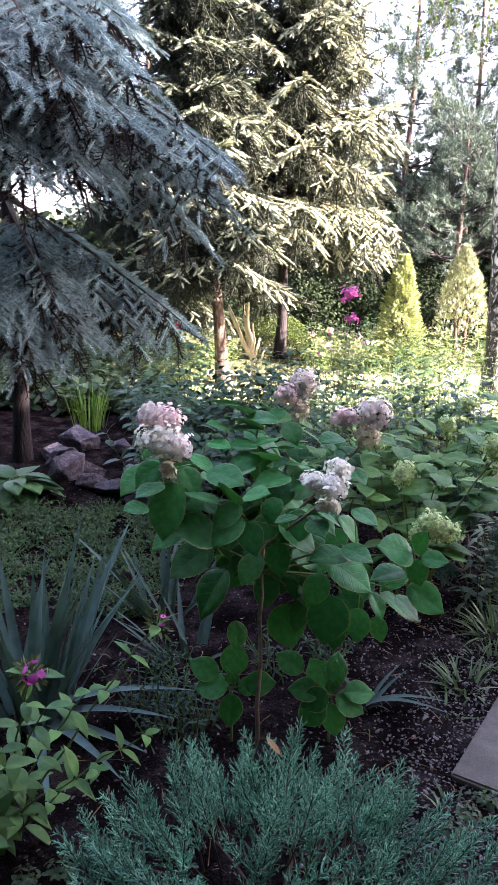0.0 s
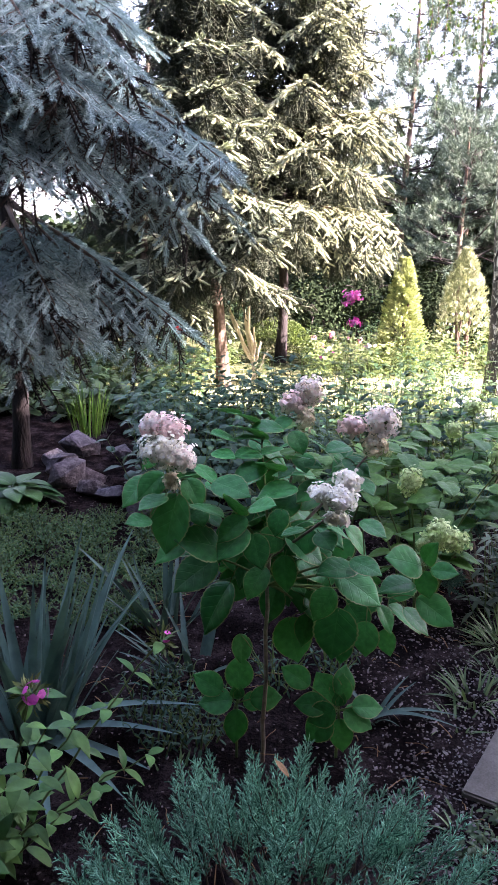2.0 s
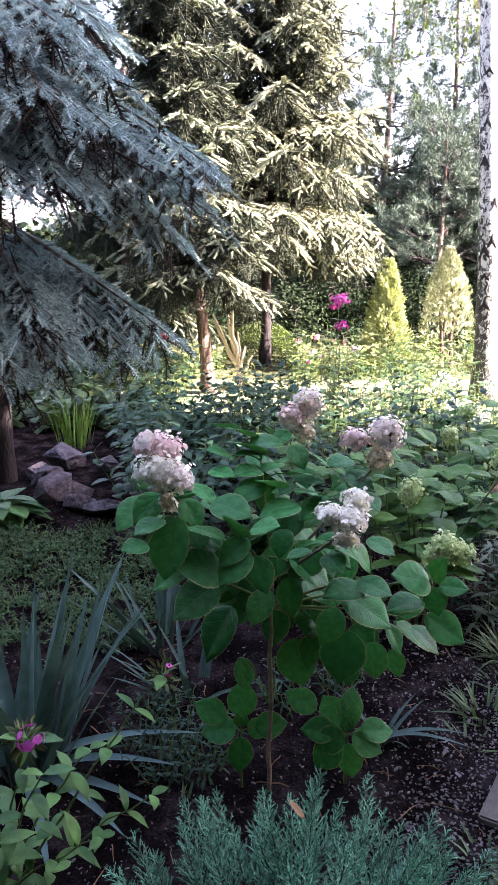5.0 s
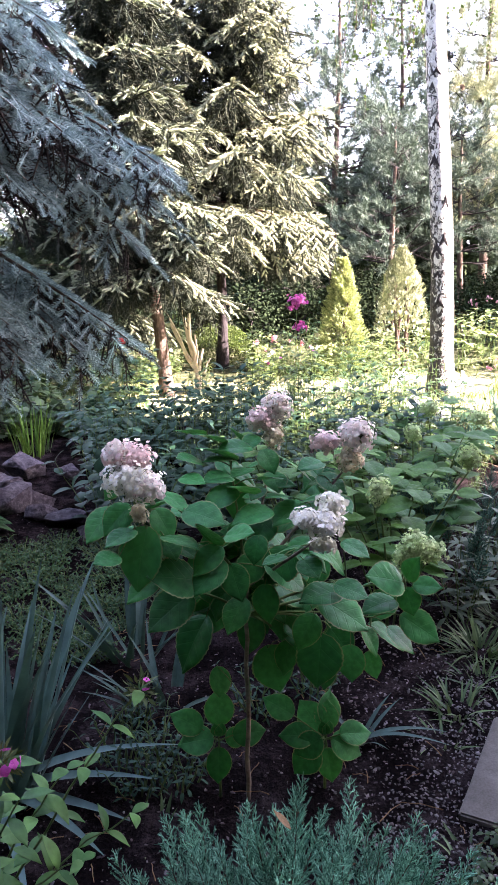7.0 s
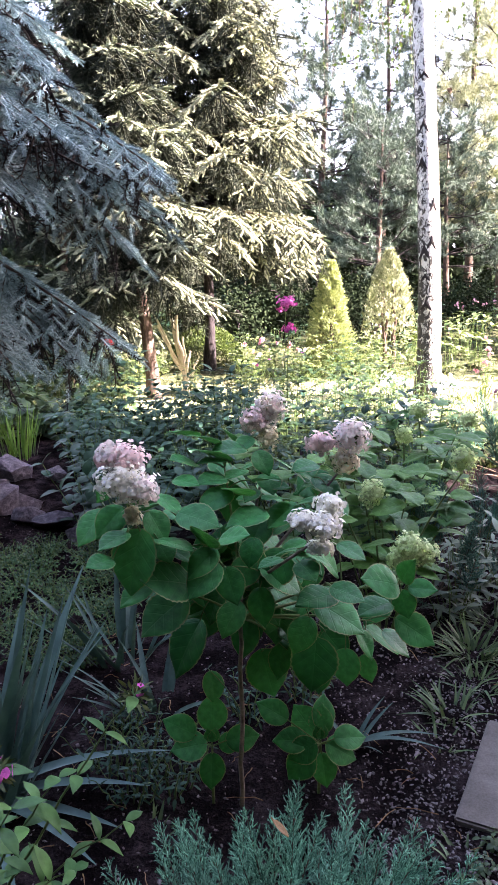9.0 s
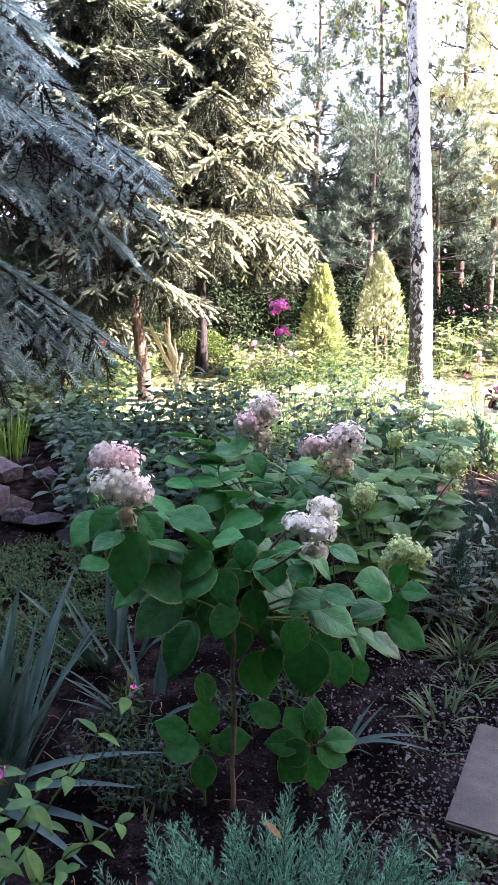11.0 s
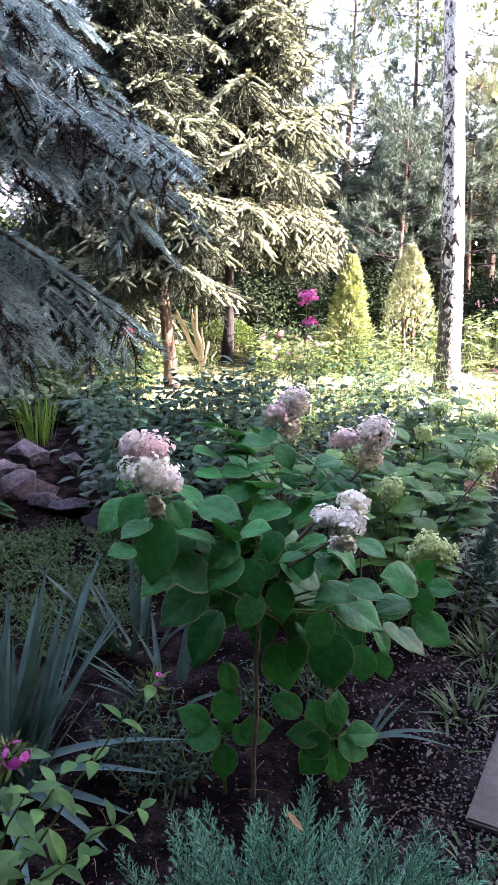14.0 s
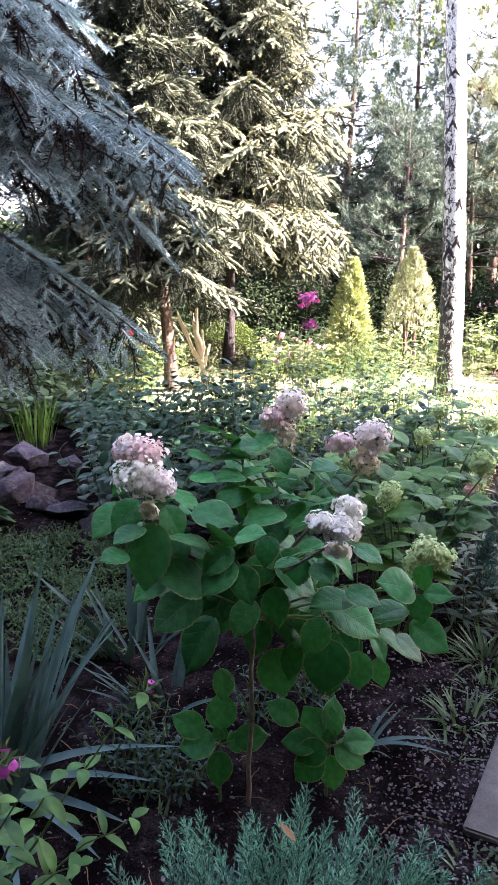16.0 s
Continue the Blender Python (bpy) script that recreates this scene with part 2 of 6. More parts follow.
def rough_material(name, stops, scale=20.0, fine=120.0, rough=0.85, bump=0.5, distance=0.01, stretch=(1, 1, 1), by_object=0.0):
    """Earth, bark and stone: two scales of noise in colour and relief."""
    m, nt, out = new_mat(name)
    mp = node(nt, "ShaderNodeMapping", {0: coords(nt)})
    mp.inputs["Scale"].default_value = stretch
    a = node(nt, "ShaderNodeTexNoise", {"Vector": mp.outputs[0], "Scale": scale, "Detail": 6.0, "Roughness": 0.65})
    b = node(nt, "ShaderNodeTexNoise", {"Vector": mp.outputs[0], "Scale": fine, "Detail": 3.0})
    h = node(nt, "ShaderNodeMath", {0: b.outputs[0], 1: 0.45, 2: a.outputs[0]}, operation="MULTIPLY_ADD").outputs[0]
    h2 = node(nt, "ShaderNodeMath", {0: h, 1: 0.70}, operation="MULTIPLY").outputs[0]
    if by_object:
        r = node(nt, "ShaderNodeNewGeometry").outputs["Random Per Island"]
        h2 = node(nt, "ShaderNodeMath", {0: r, 1: by_object, 2: h2}, operation="MULTIPLY_ADD").outputs[0]
    col = ramp(nt, h2, stops)
    bp = node(nt, "ShaderNodeBump", {"Strength": bump, "Distance": distance, "Height": h})
    pb = node(nt, "ShaderNodeBsdfPrincipled", {"Base Color": col, "Roughness": rough, "Specular IOR Level": 0.08, "Normal": bp.outputs[0]})
    nt.links.new(pb.outputs[0], out.inputs[0])
    return m


M_HYD = leaf_material("hydrangea_leaf", (0.013, 0.115, 0.031), (0.032, 0.195, 0.056), trans=0.18, rough=0.40, by="object", veins=0.07, scale=5.0, spot=0.25, spots=(0.09, 0.15, 0.03), spec=0.16, rim=(0.22, 0.24, 0.11))
M_HYD_LIME = leaf_material("lime_hydrangea_leaf", (0.032, 0.108, 0.028), (0.075, 0.178, 0.044), trans=0.22, spec=0.14, by="object", veins=0.18, scale=5.0)
M_SEPAL = leaf_material("white_pink_sepal", (0.96, 0.90, 0.80), (0.95, 0.80, 0.75), trans=0.25, rough=0.6, scale=40, spec=0.2, glow=(1, 0.97, 0.94))
M_SEPAL_PINK = leaf_material("pink_sepal", (0.92, 0.74, 0.69), (0.90, 0.64, 0.60), trans=0.15, rough=0.6, scale=40, spec=0.2, glow=(1, 0.92, 0.9))
M_SEPAL_WHITE = leaf_material("cream_sepal", (0.97, 0.95, 0.83), (0.97, 0.93, 0.82), trans=0.28, rough=0.6, scale=40, spec=0.2, glow=(1, 1, 0.93))
M_SEPAL_DRY = leaf_material("fading_sepal", (0.80, 0.66, 0.46), (0.88, 0.78, 0.62), trans=0.15, rough=0.7, scale=40, spec=0.1, glow=(1, 0.95, 0.8))
M_SEPAL_LIME = leaf_material("lime_sepal", (0.42, 0.58, 0.25), (0.60, 0.70, 0.38), trans=0.3, rough=0.6, scale=40, spec=0.2, glow=(1, 1, 0.7))
M_STEM = rough_material("brown_stem", [(0.3, (0.09, 0.070, 0.055)), (0.6, (0.24, 0.19, 0.15))], 40, 200, 0.7, 0.4, 0.004)
M_STEM_GREEN = rough_material("green_stem", [(0.3, (0.05, 0.10, 0.03)), (0.6, (0.12, 0.17, 0.06))], 30, 150, 0.6, 0.2, 0.003)
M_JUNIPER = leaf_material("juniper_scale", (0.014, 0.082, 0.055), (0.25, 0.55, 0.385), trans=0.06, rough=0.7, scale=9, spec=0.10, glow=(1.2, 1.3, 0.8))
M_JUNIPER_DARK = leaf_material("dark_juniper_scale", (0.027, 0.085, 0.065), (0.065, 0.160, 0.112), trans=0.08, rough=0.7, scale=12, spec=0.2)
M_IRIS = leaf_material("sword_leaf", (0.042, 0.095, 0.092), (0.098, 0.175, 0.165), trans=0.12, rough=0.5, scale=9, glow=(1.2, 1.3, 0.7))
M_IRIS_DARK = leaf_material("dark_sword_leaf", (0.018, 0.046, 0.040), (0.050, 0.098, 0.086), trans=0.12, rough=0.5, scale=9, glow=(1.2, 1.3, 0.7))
M_PHLOX = leaf_material("phlox_leaf", (0.040, 0.130, 0.042), (0.098, 0.215, 0.062), trans=0.15, by="island", scale=30, spot=0.2)
M_PHLOX_FLOWER = leaf_material("magenta_petal", (0.62, 0.09, 0.45), (0.75, 0.16, 0.55), trans=0.3, rough=0.6, scale=60, glow=(1, 0.8, 1))
M_PINK_FLOWER = leaf_material("pink_petal", (0.52, 0.065, 0.32), (0.66, 0.17, 0.45), trans=0.35, rough=0.6, scale=60, glow=(1.1, 0.7, 0.9))
M_PALE_PINK = leaf_material("pale_pink_petal", (0.55, 0.20, 0.32), (0.70, 0.38, 0.47), trans=0.35, rough=0.6, scale=60, glow=(1, 0.9, 0.9))
M_RED_FLOWER = leaf_material("red_petal", (0.55, 0.02, 0.02), (0.65, 0.04, 0.04), trans=0.25, rough=0.6, scale=60, glow=(1, 0.4, 0.4))
M_WHITE_FLOWER = leaf_material("white_petal", (0.78, 0.80, 0.74), (0.82, 0.82, 0.80), trans=0.3, rough=0.6, scale=60, glow=(1, 1, 1))
M_BLUE_NEEDLE = leaf_material("blue_spruce_needle", (0.090, 0.165, 0.172), (0.34, 0.455, 0.455), trans=0.04, rough=0.6, scale=3, spec=0.25, glow=(1, 1.2, 1))
M_SPRUCE_NEEDLE = leaf_material("spruce_needle", (0.105, 0.130, 0.080), (0.37, 0.385, 0.255), trans=0.05, rough=0.6, scale=1.5, spec=0.3, glow=(1.3, 1.3, 0.6))
# Spruce needles again, with the shade on the left trees put into the colour
M_SPRUCE_SHADED = leaf_material("dark_spruce_needle", (0.100, 0.130, 0.082), (0.32, 0.35, 0.235), trans=0.05, rough=0.6, scale=1.5, spec=0.3, glow=(1.3, 1.3, 0.6))
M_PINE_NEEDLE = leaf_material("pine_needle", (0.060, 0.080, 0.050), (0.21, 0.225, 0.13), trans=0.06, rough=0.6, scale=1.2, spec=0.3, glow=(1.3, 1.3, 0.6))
# Bluish needles darkened for shade; the next ones have sunlight in their colour
M_PINE_BLUE_SHADED = leaf_material("blue_pine_needle", (0.022, 0.042, 0.034), (0.085, 0.118, 0.088), trans=0.04, rough=0.6, scale=1.2, spec=0.2, glow=(1.2, 1.3, 0.8))
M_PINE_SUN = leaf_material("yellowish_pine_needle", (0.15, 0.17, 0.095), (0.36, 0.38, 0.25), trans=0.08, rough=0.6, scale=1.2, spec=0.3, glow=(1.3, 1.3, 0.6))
M_THUJA = leaf_material("golden_thuja", (0.11, 0.16, 0.055), (0.37, 0.41, 0.18), trans=0.06, rough=0.6, scale=9, glow=(1.3, 1.3, 0.5))
M_THUJA_OLD = leaf_material("grey_thuja", (0.085, 0.115, 0.065), (0.36, 0.38, 0.25), trans=0.06, rough=0.65, scale=6, glow=(1.2, 1.2, 0.6))
M_BOX = leaf_material("box_leaf", (0.024, 0.050, 0.013), (0.095, 0.135, 0.032), trans=0.05, scale=6)
# Shade and sun on the beds are put into the dark and light leaf colours
M_BED_DARK_SHADED = leaf_material("dark_bed_leaf", (0.014, 0.041, 0.023), (0.034, 0.080, 0.056), trans=0.10, rough=0.5, scale=8, spec=0.10)
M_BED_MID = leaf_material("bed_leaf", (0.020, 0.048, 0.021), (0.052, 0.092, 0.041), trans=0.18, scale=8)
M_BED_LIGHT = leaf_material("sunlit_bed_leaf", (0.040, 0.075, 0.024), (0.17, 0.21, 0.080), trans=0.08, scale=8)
M_BED_GREY = leaf_material("grey_green_leaf", (0.035, 0.068, 0.045), (0.13, 0.175, 0.12), trans=0.12, scale=8)
M_HOSTA = leaf_material("hosta_leaf", (0.018, 0.070, 0.026), (0.050, 0.122, 0.040), trans=0.15, spec=0.12, by="object", veins=0.2, scale=4)
M_GRASS = leaf_material("grass_blade", (0.06, 0.095, 0.030), (0.20, 0.235, 0.10), trans=0.08, scale=5)
M_LOW_TUFT = leaf_material("low_tuft_blade", (0.035, 0.075, 0.030), (0.11, 0.17, 0.075), trans=0.12, scale=8)
M_COVER = leaf_material("ground_cover_leaf", (0.018, 0.055, 0.024), (0.050, 0.112, 0.050), trans=0.15, scale=8, spec=0.12)
M_TUFT = leaf_material("green_tuft_blade", (0.05, 0.125, 0.025), (0.14, 0.26, 0.055), trans=0.15, scale=5)
# Leaves made near black, so that deep shade is in the colour itself
M_FOREST_SHADED = leaf_material("far_leaf", (0.006, 0.013, 0.006), (0.020, 0.031, 0.015), trans=0.03, scale=1, spec=0.04, rough=0.8)
M_BIRCH_LEAF = leaf_material("birch_leaf", (0.03, 0.06, 0.016), (0.07, 0.11, 0.035), trans=0.25, scale=5)
M_PURPLE = leaf_material("purple_leaf", (0.045, 0.012, 0.030), (0.09, 0.02, 0.05), trans=0.2, scale=8, glow=(1.2, 0.5, 0.7))
M_DRY = leaf_material("dry_leaf", (0.20, 0.11, 0.05), (0.34, 0.21, 0.11), trans=0.2, rough=0.8, scale=20, glow=(1, 0.8, 0.5))
M_CHIP = rough_material("mulch_chip", [(0.25, (0.015, 0.011, 0.012)), (0.65, (0.06, 0.048, 0.052)), (0.88, (0.14, 0.115, 0.12)), (1.0, (0.22, 0.19, 0.195))], 30, 200, 0.9, 0.4, 0.003, by_object=0.62)
M_GRAVEL = rough_material("grey_gravel", [(0.2, (0.040, 0.035, 0.036)), (0.6, (0.085, 0.076, 0.079)), (1.0, (0.20, 0.185, 0.188))], 60, 240, 0.9, 0.3, 0.002, by_object=0.55)
M_SLAB = rough_material("concrete_slab", [(0.3, (0.052, 0.048, 0.043)), (0.55, (0.12, 0.109, 0.098)), (0.8, (0.20, 0.184, 0.165))], 7, 160, 0.85, 0.35, 0.004)
M_ROCK = rough_material("grey_pink_rock", [(0.3, (0.045, 0.040, 0.050)), (0.5, (0.12, 0.105, 0.128)), (0.75, (0.30, 0.26, 0.30))], 4.5, 30, 0.85, 1.0, 0.03)
# Bark darkened to put the shade on the blue spruce trunk into its colour
M_BARK = rough_material("dark_bark", [(0.3, (0.010, 0.009, 0.010)), (0.6, (0.038, 0.032, 0.034))], 18, 90, 0.95, 1.0, 0.02, (1, 1, 0.3))
# Palest stop puts the sun flecks of the leaning trunk into the bark
M_BARK_RED = rough_material("pine_bark", [(0.3, (0.022, 0.016, 0.014)), (0.52, (0.085, 0.060, 0.050)), (0.72, (0.26, 0.20, 0.17))], 12, 60, 0.95, 1.0, 0.02, (1, 1, 0.3))
M_TWIG = rough_material("twig_bark", [(0.3, (0.045, 0.032, 0.025)), (0.6, (0.12, 0.085, 0.065))], 30, 90, 0.9, 0.5, 0.005)
M_PALE_WOOD = rough_material("bleached_wood", [(0.3, (0.36, 0.31, 0.25)), (0.7, (0.64, 0.58, 0.50))], 10, 60, 0.85, 0.4, 0.005, (1, 1, 0.3))
# Dead and inner needles, blackened so the shade inside boughs is in their colour
M_DEAD_SHADED = leaf_material("dead_needle", (0.010, 0.009, 0.009), (0.040, 0.031, 0.027), trans=0.0, rough=0.8, scale=3, spec=0.05)
M_INNER_SHADE = leaf_material("inner_needle", (0.012, 0.016, 0.011), (0.035, 0.042, 0.028), trans=0.0, rough=0.8, scale=3, spec=0.1)
M_POT = rough_material("white_planter", [(0.3, (0.55, 0.53, 0.50)), (0.7, (0.74, 0.73, 0.70))], 8, 80, 0.6, 0.1, 0.003)


def birch_material():
    """White bark with dark lenticels across it, and black rough patches low on the stem."""
    m, nt, out = new_mat("birch_bark")
    co = coords(nt)
    mp = node(nt, "ShaderNodeMapping", {0: co})
    mp.inputs["Scale"].default_value = (8, 8, 38)
    dash = node(nt, "ShaderNodeTexNoise", {"Vector": mp.outputs[0], "Scale": 1.0, "Detail": 4.0, "Distortion": 0.6})
    mp2 = node(nt, "ShaderNodeMapping", {0: co})
    mp2.inputs["Scale"].default_value = (15, 15, 9)
    scar = node(nt, "ShaderNodeTexNoise", {"Vector": mp2.outputs[0], "Scale": 1.7, "Detail": 6.0, "Roughness": 0.72, "Distortion": 0.8})
    sep = node(nt, "ShaderNodeSeparateXYZ", {0: co})
    # old cracked bark climbs from the foot; black on the left partly paints shade
    low = node(nt, "ShaderNodeMapRange", {0: sep.outputs[2], 1: 0.0, 2: 3.4, 3: 0.13, 4: -0.03}).outputs[0]
    run = node(nt, "ShaderNodeMath", {0: sep.outputs[2], 1: 0.045, 2: sep.outputs[0]}, operation="MULTIPLY_ADD").outputs[0]
    shade_side = node(nt, "ShaderNodeMapRange", {0: run, 1: -0.10, 2: 0.06, 3: 0.10, 4: -0.07}).outputs[0]
    s0 = node(nt, "ShaderNodeMath", {0: scar.outputs[0], 1: low}, operation="ADD").outputs[0]
    s = node(nt, "ShaderNodeMath", {0: s0, 1: shade_side}, operation="ADD").outputs[0]
    black = ramp(nt, s, [(0.56, (0, 0, 0)), (0.62, (1, 1, 1))])
    dashes = ramp(nt, dash.outputs[0], [(0.62, (0, 0, 0)), (0.70, (0.8, 0.8, 0.8))])
    both = node(nt, "ShaderNodeMath", {0: black, 1: dashes}, operation="MAXIMUM").outputs[0]
    fine = node(nt, "ShaderNodeTexNoise", {"Vector": co, "Scale": 40.0, "Detail": 4.0})
    white = ramp(nt, fine.outputs[0], [(0.3, (0.60, 0.56, 0.52)), (0.7, (0.80, 0.78, 0.74))])
    col = node(nt, "ShaderNodeMix", {0: both, 6: white, 7: (0.03, 0.026, 0.024, 1)}, data_type="RGBA").outputs[2]
    h = node(nt, "ShaderNodeMath", {0: both, 1: -0.8, 2: fine.outputs[0]}, operation="MULTIPLY_ADD").outputs[0]
    bp = node(nt, "ShaderNodeBump", {"Strength": 0.8, "Distance": 0.02, "Height": h})
    pb = node(nt, "ShaderNodeBsdfPrincipled", {"Base Color": col, "Roughness": 0.75, "Normal": bp.outputs[0]})
    nt.links.new(pb.outputs[0], out.inputs[0])
    return m


M_BIRCH = birch_material()


def ground_material():
    """Dark crumbly bed soil, giving way to turf and moss further off."""
    m, nt, out = new_mat("garden_ground")
    co = coords(nt)
    a = node(nt, "ShaderNodeTexNoise", {"Vector": co, "Scale": 7.0, "Detail": 8.0, "Roughness": 0.7})
    b = node(nt, "ShaderNodeTexNoise", {"Vector": co, "Scale": 95.0, "Detail": 4.0, "Roughness": 0.7})
    h = node(nt, "ShaderNodeMath", {0: b.outputs[0], 1: 0.5, 2: a.outputs[0]}, operation="MULTIPLY_ADD").outputs[0]
    soil = ramp(nt, h, [(0.54, (0.002, 0.0015, 0.0017)), (0.74, (0.009, 0.0066, 0.0070)), (0.97, (0.050, 0.037, 0.039))])
    turf = ramp(nt, h, [(0.5, (0.015, 0.022, 0.010)), (0.72, (0.05, 0.06, 0.03)), (0.95, (0.17, 0.16, 0.10))])
    sep = node(nt, "ShaderNodeSeparateXYZ", {0: co})
    big = node(nt, "ShaderNodeTexNoise", {"Vector": co, "Scale": 0.8, "Detail": 4.0})
    edge = node(nt, "ShaderNodeMath", {0: big.outputs[0], 1: 3.0, 2: sep.outputs[1]}, operation="MULTIPLY_ADD").outputs[0]
    fac = node(nt, "ShaderNodeMapRange", {0: edge, 1: 8.6, 2: 9.6, 3: 0.0, 4: 1.0}).outputs[0]
    col = node(nt, "ShaderNodeMix", {0: fac, 6: soil, 7: turf}, data_type="RGBA").outputs[2]
    # pale band of ground across the garden, with wavy edges
    pale_ground = ramp(nt, h, [(0.5, (0.11, 0.13, 0.05)), (0.7, (0.27, 0.275, 0.14)), (0.95, (0.45, 0.43, 0.28))])
    wavy = node(nt, "ShaderNodeMath", {0: big.outputs[0], 1: 1.2, 2: sep.outputs[1]}, operation="MULTIPLY_ADD").outputs[0]
    near = node(nt, "ShaderNodeMapRange", {0: wavy, 1: 7.35, 2: 7.6, 3: 0.0, 4: 1.0}).outputs[0]
    far = node(nt, "ShaderNodeMapRange", {0: wavy, 1: 9.4, 2: 9.9, 3: 1.0, 4: 0.0}).outputs[0]
    west = node(nt, "ShaderNodeMapRange", {0: sep.outputs[0], 1: -1.5, 2: -0.8, 3: 0.0, 4: 1.0}).outputs[0]
    pale_band = node(nt, "ShaderNodeMath", {0: near, 1: far}, operation="MULTIPLY").outputs[0]
    pale_band = node(nt, "ShaderNodeMath", {0: pale_band, 1: west}, operation="MULTIPLY").outputs[0]
    col = node(nt, "ShaderNodeMix", {0: pale_band, 6: col, 7: pale_ground}, data_type="RGBA").outputs[2]
    bp = node(nt, "ShaderNodeBump", {"Strength": 1.0, "Distance": 0.02, "Height": h})
    pb = node(nt, "ShaderNodeBsdfPrincipled", {"Base Color": col, "Roughness": 0.95, "Specular IOR Level": 0.0, "Normal": bp.outputs[0]})
    nt.links.new(pb.outputs[0], out.inputs[0])
    return m


# ---- ground ----
def height(x, y):
    """Gentle unevenness of the beds."""
    x, y = np.asarray(x, float), np.asarray(y, float)
    off = (x - 0.59) * 0.841 - (y - 1.88) * 0.541
    fade = np.clip((off + 0.25) / 0.2, 0, 1) * (x < 4) * (y < 7)
    return -0.012 * fade + (1 - fade) * height_free(x, y)


def height_free(x, y):
    return 0.012 * np.sin(x * 5.1 + 1) * np.cos(y * 4.3) + 0.008 * np.sin(x * 13 + y * 9) + 0.01 * np.sin(y * 2.2 + x)


def build_ground():
    def axis(lo, hi, step, far):
        core = np.arange(lo, hi + 1e-6, step)
        out = np.geomspace(1, far, 14)
        return np.r_[lo - out[::-1], core, hi + out]
    xs, ys = axis(-3, 4, 0.05, 900), axis(0, 10, 0.05, 900)
    X, Y = np.meshgrid(xs, ys, indexing="ij")
    Z = height(X, Y) + np.random.default_rng(3).normal(0, 0.003, X.shape)
    v = np.stack([X, Y, Z], -1).reshape(-1, 3)
    ny = len(ys)
    i, j = np.meshgrid(np.arange(len(xs) - 1), np.arange(ny - 1), indexing="ij")
    f = np.stack([i * ny + j, (i + 1) * ny + j, (i + 1) * ny + j + 1, i * ny + j + 1], -1).reshape(-1, 4)
    ob = part("ground", Builder().add(v, f), ground_material())
    tagged(ob, label="dark crumbly garden soil with turf further off", category="ground", kind="structure")


build_ground()

# ---- trees ----
def limb_path(base, azimuth, length, rise, droop, rg):
    """The line of a bough that leaves the trunk, sinks and turns up at its end."""
    s = np.linspace(0, 1, 10)
    ca, sa = math.cos(azimuth), math.sin(azimuth)
    bend = rg.normal(0, 0.06)
    out = length * s
    z = rise * length * s - droop * length * s ** 2 + 0.10 * length * s ** 5
    return np.stack([base[0] + ca * out - sa * bend * out * s, base[1] + sa * out + ca * bend * out * s, base[2] + z], 1)


def limb_to(base, end, arch, rg):
    """The line of a bough from the trunk to a known end, arched upwards on the way."""
    s = np.linspace(0, 1, 10)[:, None]
    base, end = np.asarray(base, float), np.asarray(end, float)
    p = base * (1 - s) + end * s
    p[:, 2] += arch * 4 * (s * (1 - s))[:, 0]
    side = unit(np.cross(end - base, (0, 0, 1)))
    return p + side * rg.normal(0, 0.05) * np.sin(np.pi * s)


